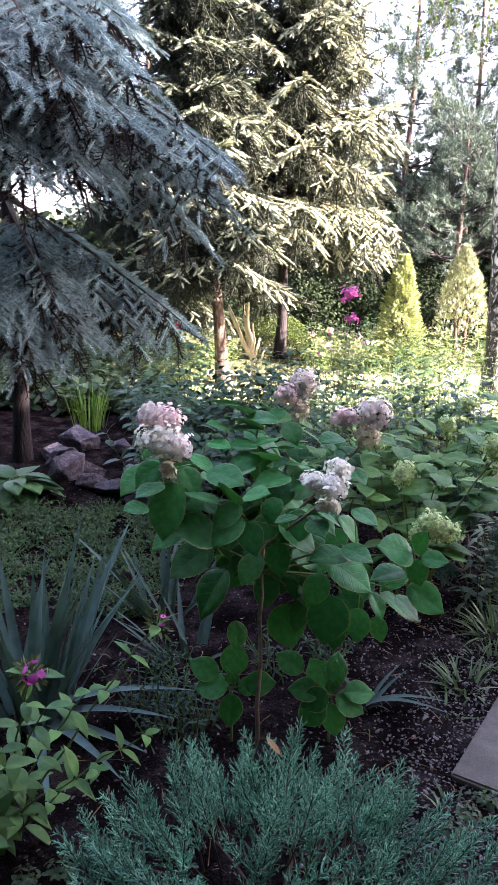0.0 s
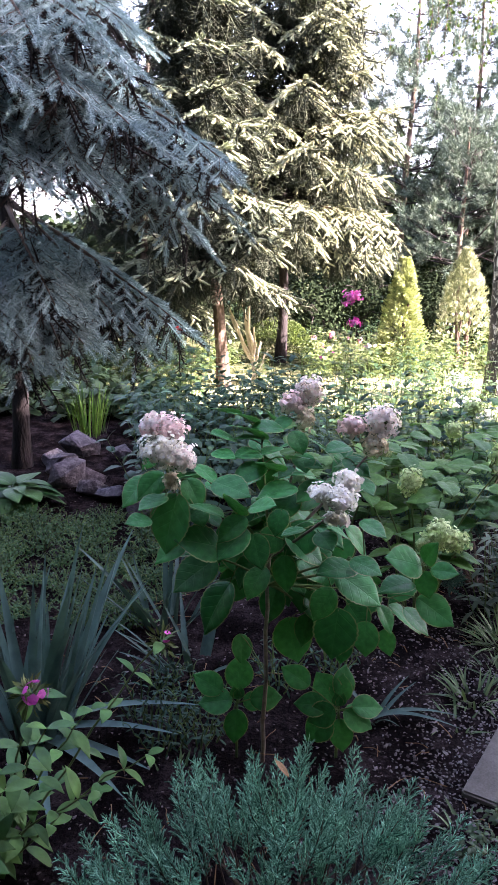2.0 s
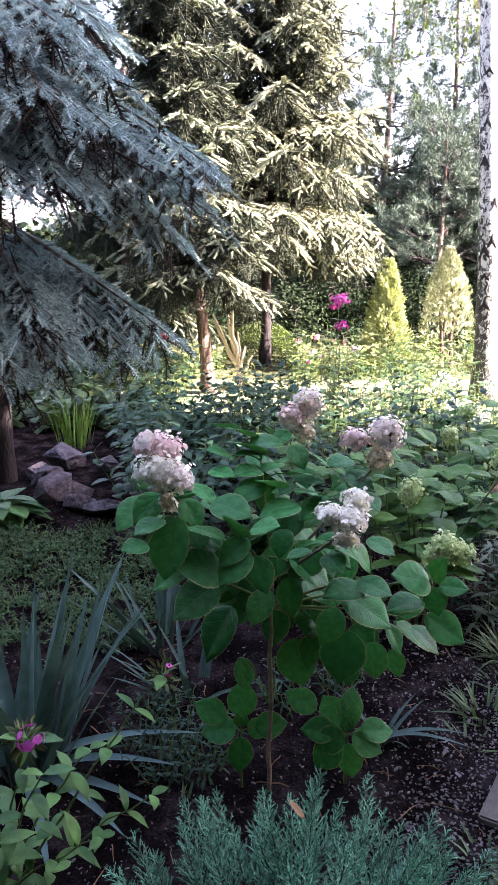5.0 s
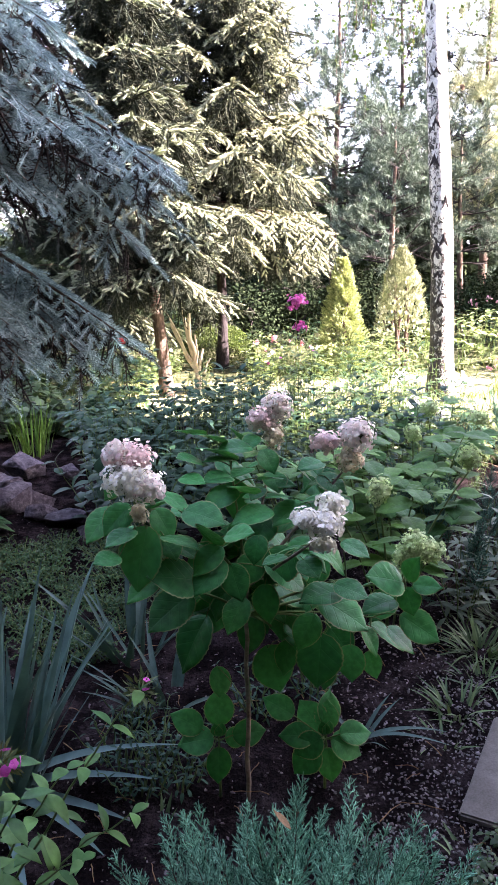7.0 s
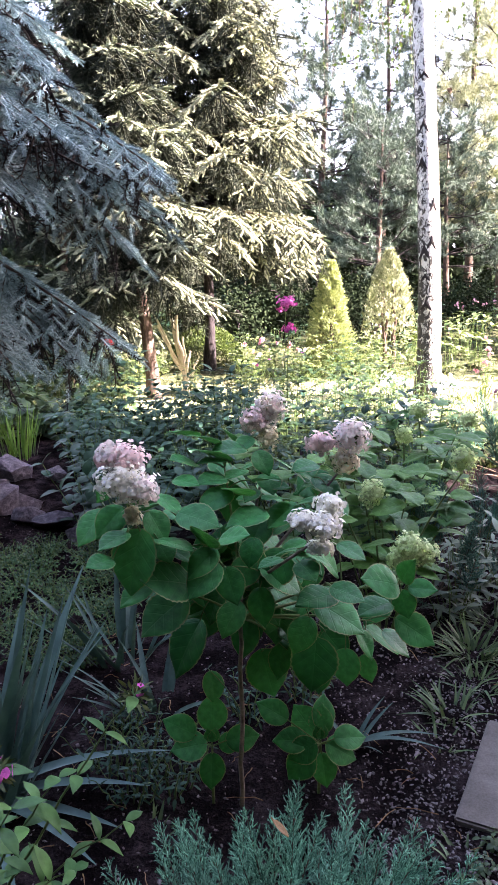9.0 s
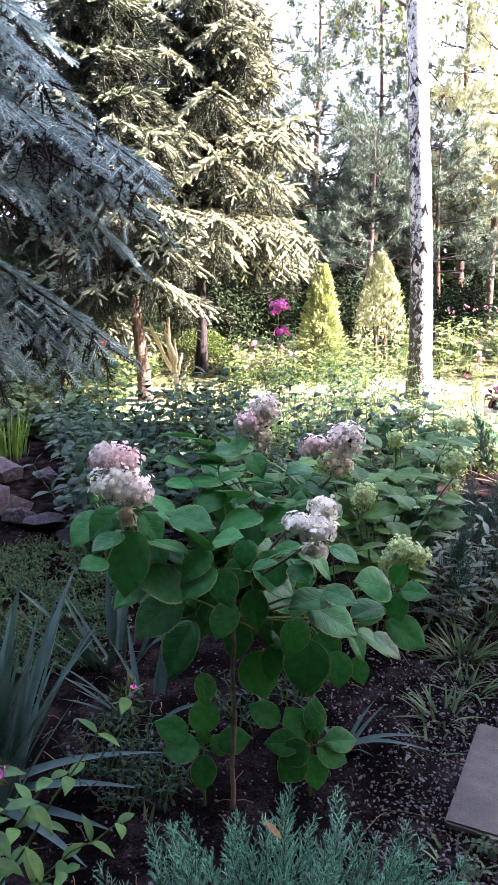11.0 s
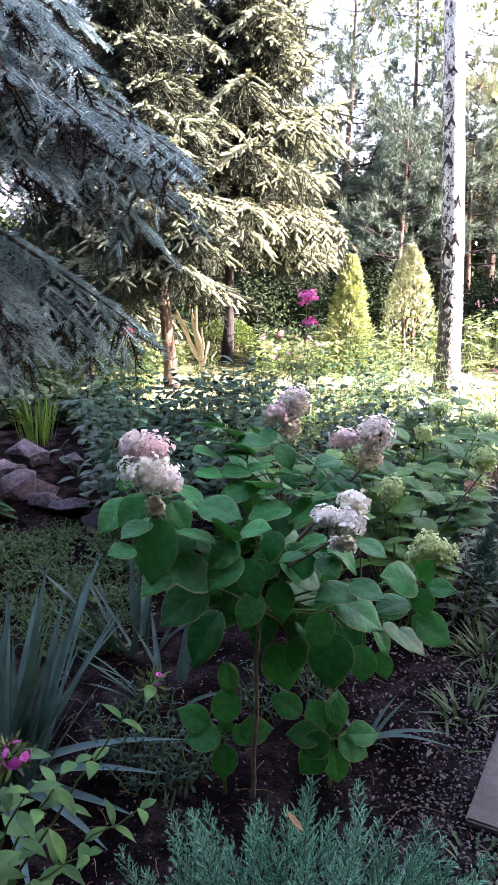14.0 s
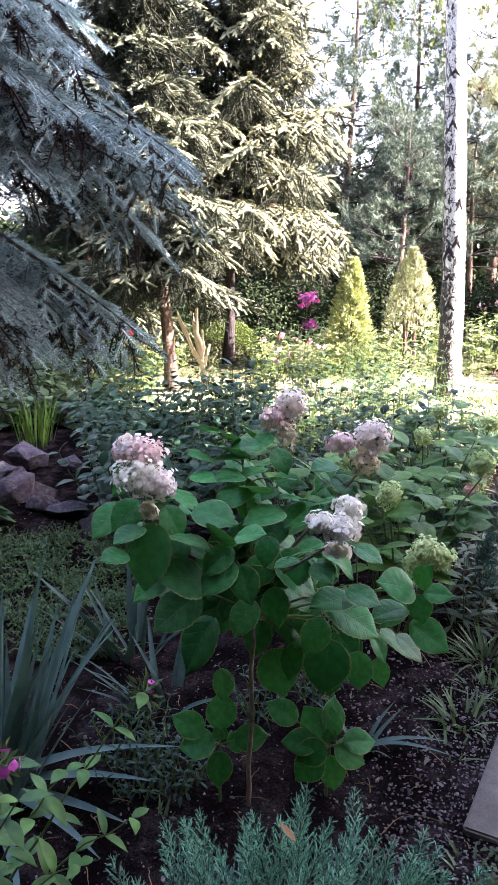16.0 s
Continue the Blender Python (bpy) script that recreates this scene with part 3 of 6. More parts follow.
def spruce_bough(limb, shoot_len, spacing, width, hang, rg, gap=0.5, splay=0.75, loose=0.10, inner_len=0.15, bare=0.2, taper=0.7, crest=0.5):
    """A bough on its limb: side twigs in a spray that sinks towards its edges, shoots in two ranks along each twig.
    Returns wood, shoots and the dark inner shoots that stand in for shade.
    """
    length = np.linalg.norm(np.diff(limb, axis=0), axis=1).sum()
    tubes = [tube(limb, np.linspace(0.006 + 0.008 * length, 0.003, 10), 5)]
    pos, dirs, sizes = [], [], []

    def sow(path, step, size):
        seg = np.linalg.norm(np.diff(path, axis=0), axis=1)
        total = seg.sum()
        n = max(3, int(total / step))
        q = np.linspace(0.10, 1, n)
        cum = np.r_[0, np.cumsum(seg)] / total
        p = np.stack([np.interp(q, cum, path[:, k]) for k in range(3)], 1)
        t = unit(np.gradient(p, axis=0))
        side = unit(np.cross(t, (0, 0, 1)))
        sg = np.where(np.arange(n) % 2 == 0, 1.0, -1.0)[:, None]
        d = unit(t + side * sg * splay * rg.uniform(0.8, 1.2, (n, 1)) + np.array((0, 0, -hang * 0.30)) + rg.normal(0, loose, (n, 3)))
        d[-1] = t[-1]
        pos.append(p), dirs.append(d), sizes.append(size * rg.uniform(0.65, 1.2, n) * (1.1 - 0.35 * q))
        k = int(n * crest)
        if k:
            pick = rg.integers(0, n, k)
            pos.append(p[pick]), dirs.append(unit(t[pick] + np.array((0, 0, 0.18)) + rg.normal(0, 0.16, (k, 3)))), sizes.append(size * rg.uniform(0.55, 0.85, k))

    n_side = max(5, int(length / spacing))
    inner = []
    for k in range(n_side):
        q = bare + (1 - bare) * (k + 0.5 * rg.random()) / n_side
        i = min(int(q * 9), 8)
        o = limb[i] + (limb[i + 1] - limb[i]) * (q * 9 - i)
        t = unit(limb[i + 1] - limb[i])
        side = unit(np.cross(t, (0, 0, 1))) * (1 if k % 2 else -1)
        ln = width * length * (1.08 - q) ** taper * (0.45 + 0.55 * min(1, q * 2.5)) * rg.uniform(0.75, 1.2) + shoot_len * 0.7
        d = unit(t * 0.85 + side * rg.uniform(0.7, 1.1))
        u = np.linspace(0, 1, 6)[:, None]
        twig = o + d * ln * u + np.array((0, 0, -1.0)) * hang * 0.75 * ln * u ** 1.6
        tubes.append(tube(twig, np.linspace(0.003 + 0.002 * ln, 0.0012, 6), 3))
        sow(twig, shoot_len * gap, shoot_len)
        inner += [twig[0] + (0, 0, -0.05), twig[1] + (0, 0, -0.05), twig[1] + (0, 0, -0.09)] + ([twig[2] + (0, 0, -0.06), twig[2] + (0, 0, -0.11), twig[0] + (0, 0, -0.10)] if q < 0.75 else [])
    sow(limb[3:], shoot_len * gap, shoot_len)
    p, d, z = np.concatenate(pos), np.concatenate(dirs), np.concatenate(sizes)
    up = np.array((0, 0, 1.0)) + rg.normal(0, 0.15, p.shape)
    inner = np.r_[np.array(inner).reshape(-1, 3), limb[1:5] + (0, 0, -0.03), limb[1:5] + (0, 0, -0.06)]
    way = unit(limb[-1] - limb[0]) * 0.4
    ways = rg.normal(0, 0.8, inner.shape) + way + np.array((0, 0, -1.2))
    return tubes, frames(p, d, up, z), frames(inner, ways, (0, 0, 1), inner_len * rg.uniform(0.8, 1.3, len(inner)))


def conifer(name, x, y, height_m, crown_from, reach, trunk_r, label, needle, shoot, shoot_len, spacing, whorl, seed, ends=(), hang=0.5, bark=M_BARK, top_cut=None, width=0.42, lean=(0, 0), per_whorl=6, droop=0.45, gap=0.5, inner=M_INNER_SHADE, inner_len=0.30, skip=None, bare=0.2, taper=0.7, crest=0.5, shape=0.85, loose=0.22):
    """A spruce: trunk, whorls of boughs, each a part with its needles under it. ends: boughs that reach known places, as height on the trunk, end and arch."""
    rg = np.random.default_rng(seed)
    ob = thing(name, x, y, 0, label, "tree")
    zs = np.linspace(-0.05, height_m, 14)
    trunk = np.stack([lean[0] * zs + 0.02 * np.sin(zs * 2), lean[1] * zs, zs], 1)
    rr = trunk_r * (1 - zs / (height_m * 1.03)) ** 0.8 + 0.01
    rr[0] *= 1.35
    part("trunk", Builder().add(*tube(trunk, rr, 12)), bark, ob)
    limbs = [limb_to((lean[0] * z0, lean[1] * z0, z0), np.array(e) - (x, y, 0), arch, rg) for z0, *e, arch in ends]
    z = crown_from
    while z < (top_cut or height_m - 0.1):
        f = (z - crown_from) / (height_m - crown_from)
        n = per_whorl if f < 0.8 else 5
        a0 = rg.uniform(0, 6.28)
        for k in range(n):
            a = a0 + k * 6.283 / n + rg.normal(0, 0.15)
            L = reach * (1 - f) ** shape * rg.uniform(0.72, 1.12) + 0.15
            zz = z + rg.normal(0, 0.08)
            if skip is None or not skip(a, z):
                limbs.append(limb_path((lean[0] * zz, lean[1] * zz, zz), a, L, rg.uniform(0.0, 0.15) + 0.5 * f, droop * rg.uniform(0.7, 1.2) * (1 - 0.5 * f), rg))
        z += whorl * rg.uniform(0.8, 1.2)
    for line in limbs:
        tubes, mats, dry = spruce_bough(line, shoot_len, spacing, width, hang, rg, gap, inner_len=inner_len, bare=bare, taper=taper, crest=crest, loose=loose)
        b = Builder()
        for t in tubes:
            b.add(*t)
        limb = part("branch", b, M_TWIG, ob)
        nb = Builder()
        for k in range(len(shoot)):
            nb.stamp(shoot[k], mats[k::len(shoot)])
        part("needles", nb, needle, limb, kind="stuff")
        # Near-black needles stand in for the shade inside the bough
        part("inner_needles", Builder().stamp(INNER_SHOOT, dry), inner, limb, kind="stuff")
    return ob


INNER_SHOOT = shoot_template(34, 0.24, 0.016, 0.5, 9, core=0.03)
NEAR_SHOOTS = [brush_template(seed=k) for k in (1, 2, 3)]
FAR_SHOOTS = [shoot_template(18, 0.30, 0.036, 0.70, k, core=0.11) for k in (4, 5)]


def away(a, z):
    """Boughs on the far side of the blue spruce are few."""
    return math.sin(a) > 0.35 and z < 3.2


# Blue spruce over the left of the bed: two hanging tiers of boughs, dead twigs between them
BLUE_UPPER = [(2.60, -0.14, 4.00, 1.86, 0.10), (2.50, -0.20, 4.15, 1.71, 0.10), (2.40, -0.36, 4.30, 1.55, 0.08), (2.95, -0.56, 3.90, 2.25, 0.06), (2.60, -0.55, 3.60, 1.97, 0.08), (2.75, -0.81, 3.50, 2.10, 0.06),
              (2.45, -0.78, 3.60, 1.77, 0.08), (2.40, -0.98, 3.50, 1.73, 0.08), (2.50, -1.19, 3.50, 1.87, 0.08), (3.00, -0.75, 3.70, 2.39, 0.05), (3.00, -0.95, 3.60, 2.31, 0.05), (3.10, -0.67, 4.20, 2.54, 0.05),
              (2.80, -1.11, 3.40, 2.18, 0.05), (2.75, -0.45, 4.30, 1.98, 0.10)]
BLUE_LOWER = [(1.72, -0.38, 4.20, 1.05, 0.07), (1.62, -0.59, 4.10, 0.98, 0.06), (1.60, -0.85, 3.90, 0.98, 0.06), (1.55, -1.08, 3.80, 0.88, 0.05), (1.60, -1.21, 3.70, 1.03, 0.05), (1.75, -0.77, 4.30, 1.15, 0.07),
              (1.70, -0.96, 3.80, 1.18, 0.06), (1.60, -1.33, 3.60, 1.13, 0.05)]
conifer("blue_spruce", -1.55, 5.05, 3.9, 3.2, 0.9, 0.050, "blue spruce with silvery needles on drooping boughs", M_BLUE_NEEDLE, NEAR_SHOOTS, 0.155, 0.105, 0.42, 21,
        ends=BLUE_UPPER + BLUE_LOWER, skip=away, hang=0.55, top_cut=3.7, width=0.22, gap=0.30, inner=M_DEAD_SHADED, inner_len=0.17, bare=0.30, crest=0.35, loose=0.10)

# Tall spruce in the sun; shade is put into the needles of the others
conifer("spruce_tree", 0.39, 10.25, 6.8, 1.66, 1.44, 0.058, "tall spruce with sunlit grey-green needles, bare lower trunk", M_SPRUCE_NEEDLE, FAR_SHOOTS, 0.140, 0.115, 0.37, 33, hang=0.75, width=0.38, per_whorl=9, droop=0.32, gap=0.42, top_cut=5.2, shape=0.7)
conifer("spruce_tree", -0.30, 8.3, 5.2, 1.30, 0.72, 0.058, "slender spruce with a leaning reddish trunk", M_SPRUCE_SHADED, FAR_SHOOTS, 0.15, 0.13, 0.36, 37, hang=0.5, width=0.38, per_whorl=7, bark=M_BARK_RED, lean=(-0.10, 0.05), gap=0.42, top_cut=4.4, shape=0.8)
conifer("spruce_tree", -1.40, 9.6, 2.5, 0.95, 1.0, 0.05, "small spruce beside the others, shade put into its needle colour", M_SPRUCE_SHADED, FAR_SHOOTS, 0.150, 0.16, 0.38, 39, hang=0.6, width=0.38, per_whorl=6, gap=0.42, top_cut=2.2)


TUFTS = [shoot_template(18, 0.60, 0.032, 0.80, k, flat=0.0, core=0.03) for k in (1, 2)]


def pine(x, y, height_m, crown_from, reach, trunk_r, seed, size=0.17, lean=(0, 0), gap=0.55, label="tall pine with reddish bark and loose tufted crown", sparse=1.0, needle=M_PINE_NEEDLE):
    rg = np.random.default_rng(seed)
    ob = thing("pine_tree", x, y, 0, label, "tree", "pines behind the garden")
    zs = np.linspace(-0.05, height_m, 16)
    trunk = np.stack([lean[0] * zs + 0.05 * np.sin(zs * 0.9 + seed), lean[1] * zs, zs], 1)
    part("trunk", Builder().add(*tube(trunk, trunk_r * (1 - zs / (height_m * 1.05)) + 0.012, 10)), M_BARK_RED, ob)
    mats = []
    z = crown_from
    while z < height_m:
        f = (z - crown_from) / (height_m - crown_from)
        for k in range(5):
            a = rg.uniform(0, 6.28)
            L = reach * (1 - f * 0.8) * rg.uniform(0.6, 1.1) + 0.1
            c = np.array((np.interp(z, zs, trunk[:, 0]), np.interp(z, zs, trunk[:, 1]), z))
            end = c + np.array((math.cos(a) * L, math.sin(a) * L, L * rg.uniform(0.1, 0.55)))
            limb = curve_points(c, end, -0.06 * L, 6, 0.02)
            wood = Builder().add(*tube(limb, np.linspace(0.008 + 0.008 * L, 0.004, 6), 4))
            for j in range(max(3, int(8 * L * sparse))):
                q = rg.uniform(0.3, 1)
                i = min(int(q * 5), 4)
                o = limb[i] + (limb[i + 1] - limb[i]) * (q * 5 - i)
                d = unit(unit(end - c) * 0.6 + rg.normal(0, 0.55, 3) + np.array((0, 0, 0.35)))
                tip = o + d * rg.uniform(0.15, 0.4)
                wood.add(*tube(np.array([o, (o + tip) / 2, tip]), [0.007, 0.005, 0.003], 3))
                m = int(rg.integers(5, 9))
                t = rg.uniform(0.70, 1.08, (m, 1))
                mats.append(frames(o + (tip - o) * t, d + rg.normal(0, 0.5, (m, 3)) + np.array((0, 0, 0.3)), (0, 0, 1), size * rg.uniform(0.75, 1.2, m)))
            part("limb", wood, M_BARK, ob)
        z += gap * rg.uniform(0.7, 1.2)
    mats = np.concatenate(mats)
    b = Builder()
    b.stamp(TUFTS[0], mats[::2]).stamp(TUFTS[1], mats[1::2])
    part("crown", b, needle, ob, kind="stuff")
    return ob


pine(2.75, 14.6, 6.3, 2.3, 1.25, 0.075, 41, gap=0.38, sparse=1.3, needle=M_PINE_BLUE_SHADED)
pine(4.05, 15.2, 6.6, 2.2, 1.35, 0.075, 42, gap=0.38, sparse=1.3, needle=M_PINE_BLUE_SHADED)
pine(3.4, 13.2, 3.4, 1.3, 1.25, 0.06, 43, gap=0.27, needle=M_PINE_BLUE_SHADED, label="bushy young pine with sunlit tips")
pine(4.75, 13.6, 3.3, 1.2, 1.2, 0.06, 46, gap=0.27, needle=M_PINE_BLUE_SHADED, label="bushy young pine with sunlit tips")
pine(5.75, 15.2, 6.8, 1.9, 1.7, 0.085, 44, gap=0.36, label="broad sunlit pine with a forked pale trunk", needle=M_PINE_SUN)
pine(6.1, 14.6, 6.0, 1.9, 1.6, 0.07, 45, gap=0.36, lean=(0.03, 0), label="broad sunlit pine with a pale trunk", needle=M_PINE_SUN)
pine(-1.22, 9.2, 4.15, 1.9, 0.50, 0.045, 48, gap=0.26, needle=M_PINE_BLUE_SHADED, label="young pine with an upright bluish leader")
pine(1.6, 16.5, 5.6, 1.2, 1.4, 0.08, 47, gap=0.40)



def scatter(n, centre, radii, rg, shell=0.55, lumps=5, flat=0.0):
    """Points in an uneven rounded body made of overlapping lumps, thicker towards its outside, and their outward ways."""
    centre, radii = np.asarray(centre, float), np.asarray(radii, float)
    lc = unit(rg.normal(0, 1, (lumps, 3))) * rg.uniform(0.2, 0.6, (lumps, 1))
    which = rg.integers(0, lumps, n)
    d = unit(rg.normal(0, 1, (n, 3)))
    r = rg.uniform(shell, 1, (n, 1)) ** 0.5 * 0.62
    p = lc[which] + d * r
    p[:, 2] = np.where(p[:, 2] < -1, -1, p[:, 2])
    return centre + p * radii, unit(d + np.array((0, 0, flat)))


CHEAP_LEAF = leaf_template(0.9, 2, 1, 0.0, 0.2, 0.45)
SMALL_LEAF = leaf_template(0.55, 2, 2, 0.3, 0.2, 0.45)
ROUND_LEAF = leaf_template(0.8, 3, 2, 0.25, 0.2, 0.45)
NARROW_LEAF = leaf_template(0.28, 3, 2, 0.3, 0.25, 0.4)


def broadleaf(x, y, height_m, radii, n, size, seed, material=M_FOREST_SHADED, label="leafy tree behind the garden, shade put into its colour", trunk_r=0.1, crown_z=None, group="", name="tree", lumps=9):
    rg = np.random.default_rng(seed)
    ob = thing(name, x, y, 0, label, "tree", group)
    cz = crown_z or height_m - radii[2] * 0.95
    zs = np.linspace(-0.05, cz, 8)
    b = Builder().add(*tube(np.stack([0.06 * np.sin(zs + seed), 0.05 * np.cos(zs * 1.3), zs], 1), np.linspace(trunk_r, trunk_r * 0.6, 8), 8))
    part("trunk", b, M_BARK, ob)
    for k in range(7):
        e = np.array((0, 0, cz)) + unit(rg.normal(0, 1, 3)) * np.array(radii) * 0.75
        limb = Builder().add(*tube(curve_points((0, 0, cz * rg.uniform(0.6, 0.98)), e, 0.1, 6, 0.04), np.linspace(trunk_r * 0.45, 0.01, 6), 5))
        part("limb", limb, M_BARK, ob)
    p, d = scatter(n, (0, 0, cz), radii, rg, 0.2, lumps)
    along = unit(d * 0.6 + rg.normal(0, 0.7, (n, 3)) + np.array((0, 0, -0.4)))
    part("crown", Builder().stamp(CHEAP_LEAF, frames(p, along, d + np.array((0, 0, 0.6)), size * rg.uniform(0.6, 1.25, n))), material, ob, kind="stuff")
    return ob


# Wood that closes the view behind the garden; near-black leaves carry its shade
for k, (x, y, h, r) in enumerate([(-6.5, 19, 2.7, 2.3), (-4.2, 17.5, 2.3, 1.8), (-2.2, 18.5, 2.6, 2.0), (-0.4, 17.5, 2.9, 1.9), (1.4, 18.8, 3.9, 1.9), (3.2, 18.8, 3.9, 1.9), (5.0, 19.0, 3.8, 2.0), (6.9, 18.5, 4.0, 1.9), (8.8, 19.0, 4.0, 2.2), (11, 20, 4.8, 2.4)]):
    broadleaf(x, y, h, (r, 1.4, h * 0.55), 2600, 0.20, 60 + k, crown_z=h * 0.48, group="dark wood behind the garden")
# Shrubs whose near-black leaves paint the shade under the pines
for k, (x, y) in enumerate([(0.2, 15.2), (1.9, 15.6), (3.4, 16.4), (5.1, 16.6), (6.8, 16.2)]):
    broadleaf(x, y, 1.7, (1.1, 0.7, 0.9), 3000, 0.09, 80 + k, crown_z=0.75, label="shrub under the pines, shade put into its colour", group="dark wood behind the garden", trunk_r=0.05, name="shrub")
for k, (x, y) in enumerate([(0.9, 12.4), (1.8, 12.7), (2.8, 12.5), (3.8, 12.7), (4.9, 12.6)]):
    broadleaf(x, y, 1.25, (0.75, 0.5, 0.62), 3800, 0.045, 86 + k, crown_z=0.60, label="shrub under the pines, shade put into its colour", group="dark wood behind the garden", trunk_r=0.04, name="shrub")

broadleaf(-2.6, 12.4, 2.0, (1.3, 0.9, 1.0), 1800, 0.14, 48, crown_z=1.0, label="leafy shrub behind the spruces, shade put into its colour", trunk_r=0.05, name="shrub")
broadleaf(-1.2, 13.2, 2.1, (1.2, 0.9, 1.0), 1600, 0.14, 49, crown_z=1.05, label="leafy shrub behind the spruces, shade put into its colour", trunk_r=0.05, name="shrub")

# Unseen trees added at the right to shade the woods' floor and left bed
for k, (x, y, h, r, cz) in enumerate([(7.0, 4.0, 7.9, 1.4, 6.05), (9.2, 3.4, 9.4, 1.6, 7.8), (11.6, 17.2, 7.6, 1.7, 4.6), (13.5, 19.5, 9.0, 1.9, 6.0)]):
    broadleaf(x, y, h, (r, r, h - cz), 2800, 0.38, 120 + k, crown_z=cz, label="unseen leafy tree added to shade the garden", trunk_r=0.12, lumps=12, group="tall trees round the garden")

# Unseen tree added beyond the path to darken the floor under the pines
broadleaf(9.2, 10.9, 4.7, (1.3, 1.7, 2.1), 2600, 0.26, 126, crown_z=2.5, label="unseen dense tree added to shade under the pines", trunk_r=0.09, lumps=12, group="tall trees round the garden")

# Unseen hedges close the garden behind and beside; added to block low light
def hedge(x0, y0, x1, y1, h, seed):
    ob = thing("hedge", (x0 + x1) / 2, (y0 + y1) / 2, 0, "unseen tall hedge added round the garden to block light", "hedge", "hedges round the garden")
    L = math.hypot(x1 - x0, y1 - y0)
    n, m = int(L / 0.35), int(h / 0.35)
    d = np.array(((x1 - x0) / L, (y1 - y0) / L))
    q = np.array((-d[1], d[0]))
    rg = np.random.default_rng(seed)
    ring = [(-0.5, k * h / m) for k in range(m + 1)] + [(0.5, k * h / m) for k in range(m, -1, -1)]
    v = np.array([[*(d * (i / n - 0.5) * L + q * (w + rg.normal(0, 0.08))), z - 0.02 + (rg.normal(0, 0.08) if z else 0)] for i in range(n + 1) for w, z in ring])
    c = len(ring)
    i, j = np.meshgrid(np.arange(n), np.arange(c - 1), indexing="ij")
    f = np.stack([i * c + j, i * c + j + 1, (i + 1) * c + j + 1, (i + 1) * c + j], -1).reshape(-1, 4)
    part("body", Builder().add(v, f), M_FOREST_SHADED, ob)
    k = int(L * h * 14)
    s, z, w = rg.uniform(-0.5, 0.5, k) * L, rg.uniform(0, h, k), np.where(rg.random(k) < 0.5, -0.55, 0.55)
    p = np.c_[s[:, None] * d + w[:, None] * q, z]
    part("foliage", Builder().stamp(CHEAP_LEAF, frames(p, rg.normal(0, 1, (k, 3)), rg.normal(0, 1, (k, 3)), 0.2)), M_FOREST_SHADED, ob, kind="stuff")


hedge(-7.5, -7.5, 9.0, -7.5, 4.5, 1)
hedge(-7.6, -7.0, -7.6, 17.0, 4.0, 2)
hedge(12.5, -7.0, 12.5, 5.5, 4.0, 3)

# Unseen trees added at the right, behind and left to shade the near bed
for k, (x, y, h, r) in enumerate([(6.6, 1.3, 8.5, 1.9), (7.0, -1.6, 9.5, 2.2), (6.6, -4.4, 9.0, 2.2), (9.5, -0.6, 10.5, 2.2), (9.6, -3.6, 11.0, 2.3), (3.6, -4.2, 8.5, 2.3), (0.2, -5.0, 8.0, 2.3), (-3.2, -4.2, 8.5, 2.3), (-5.2, -1.2, 8.0, 2.2), (-5.6, 2.2, 7.5, 2.0)]):
    broadleaf(x, y, h, (r, r, h * 0.46), 3800, 0.44, 90 + k, crown_z=h * 0.54, label="unseen leafy tree added to shade the garden", group="tall trees round the garden", trunk_r=0.16, lumps=14)


# Two more unseen crowns, added overhead to block the sky above the bed
broadleaf(1.6, -2.2, 8.6, (3.2, 2.8, 2.4), 5000, 0.40, 110, crown_z=6.2, label="unseen large tree added to block sky over the near bed", trunk_r=0.2, lumps=16, group="tall trees round the garden")
broadleaf(-2.8, -1.8, 8.2, (2.8, 2.6, 2.3), 4000, 0.40, 111, crown_z=6.0, label="unseen large tree added to block sky over the near bed", trunk_r=0.18, lumps=16, group="tall trees round the garden")


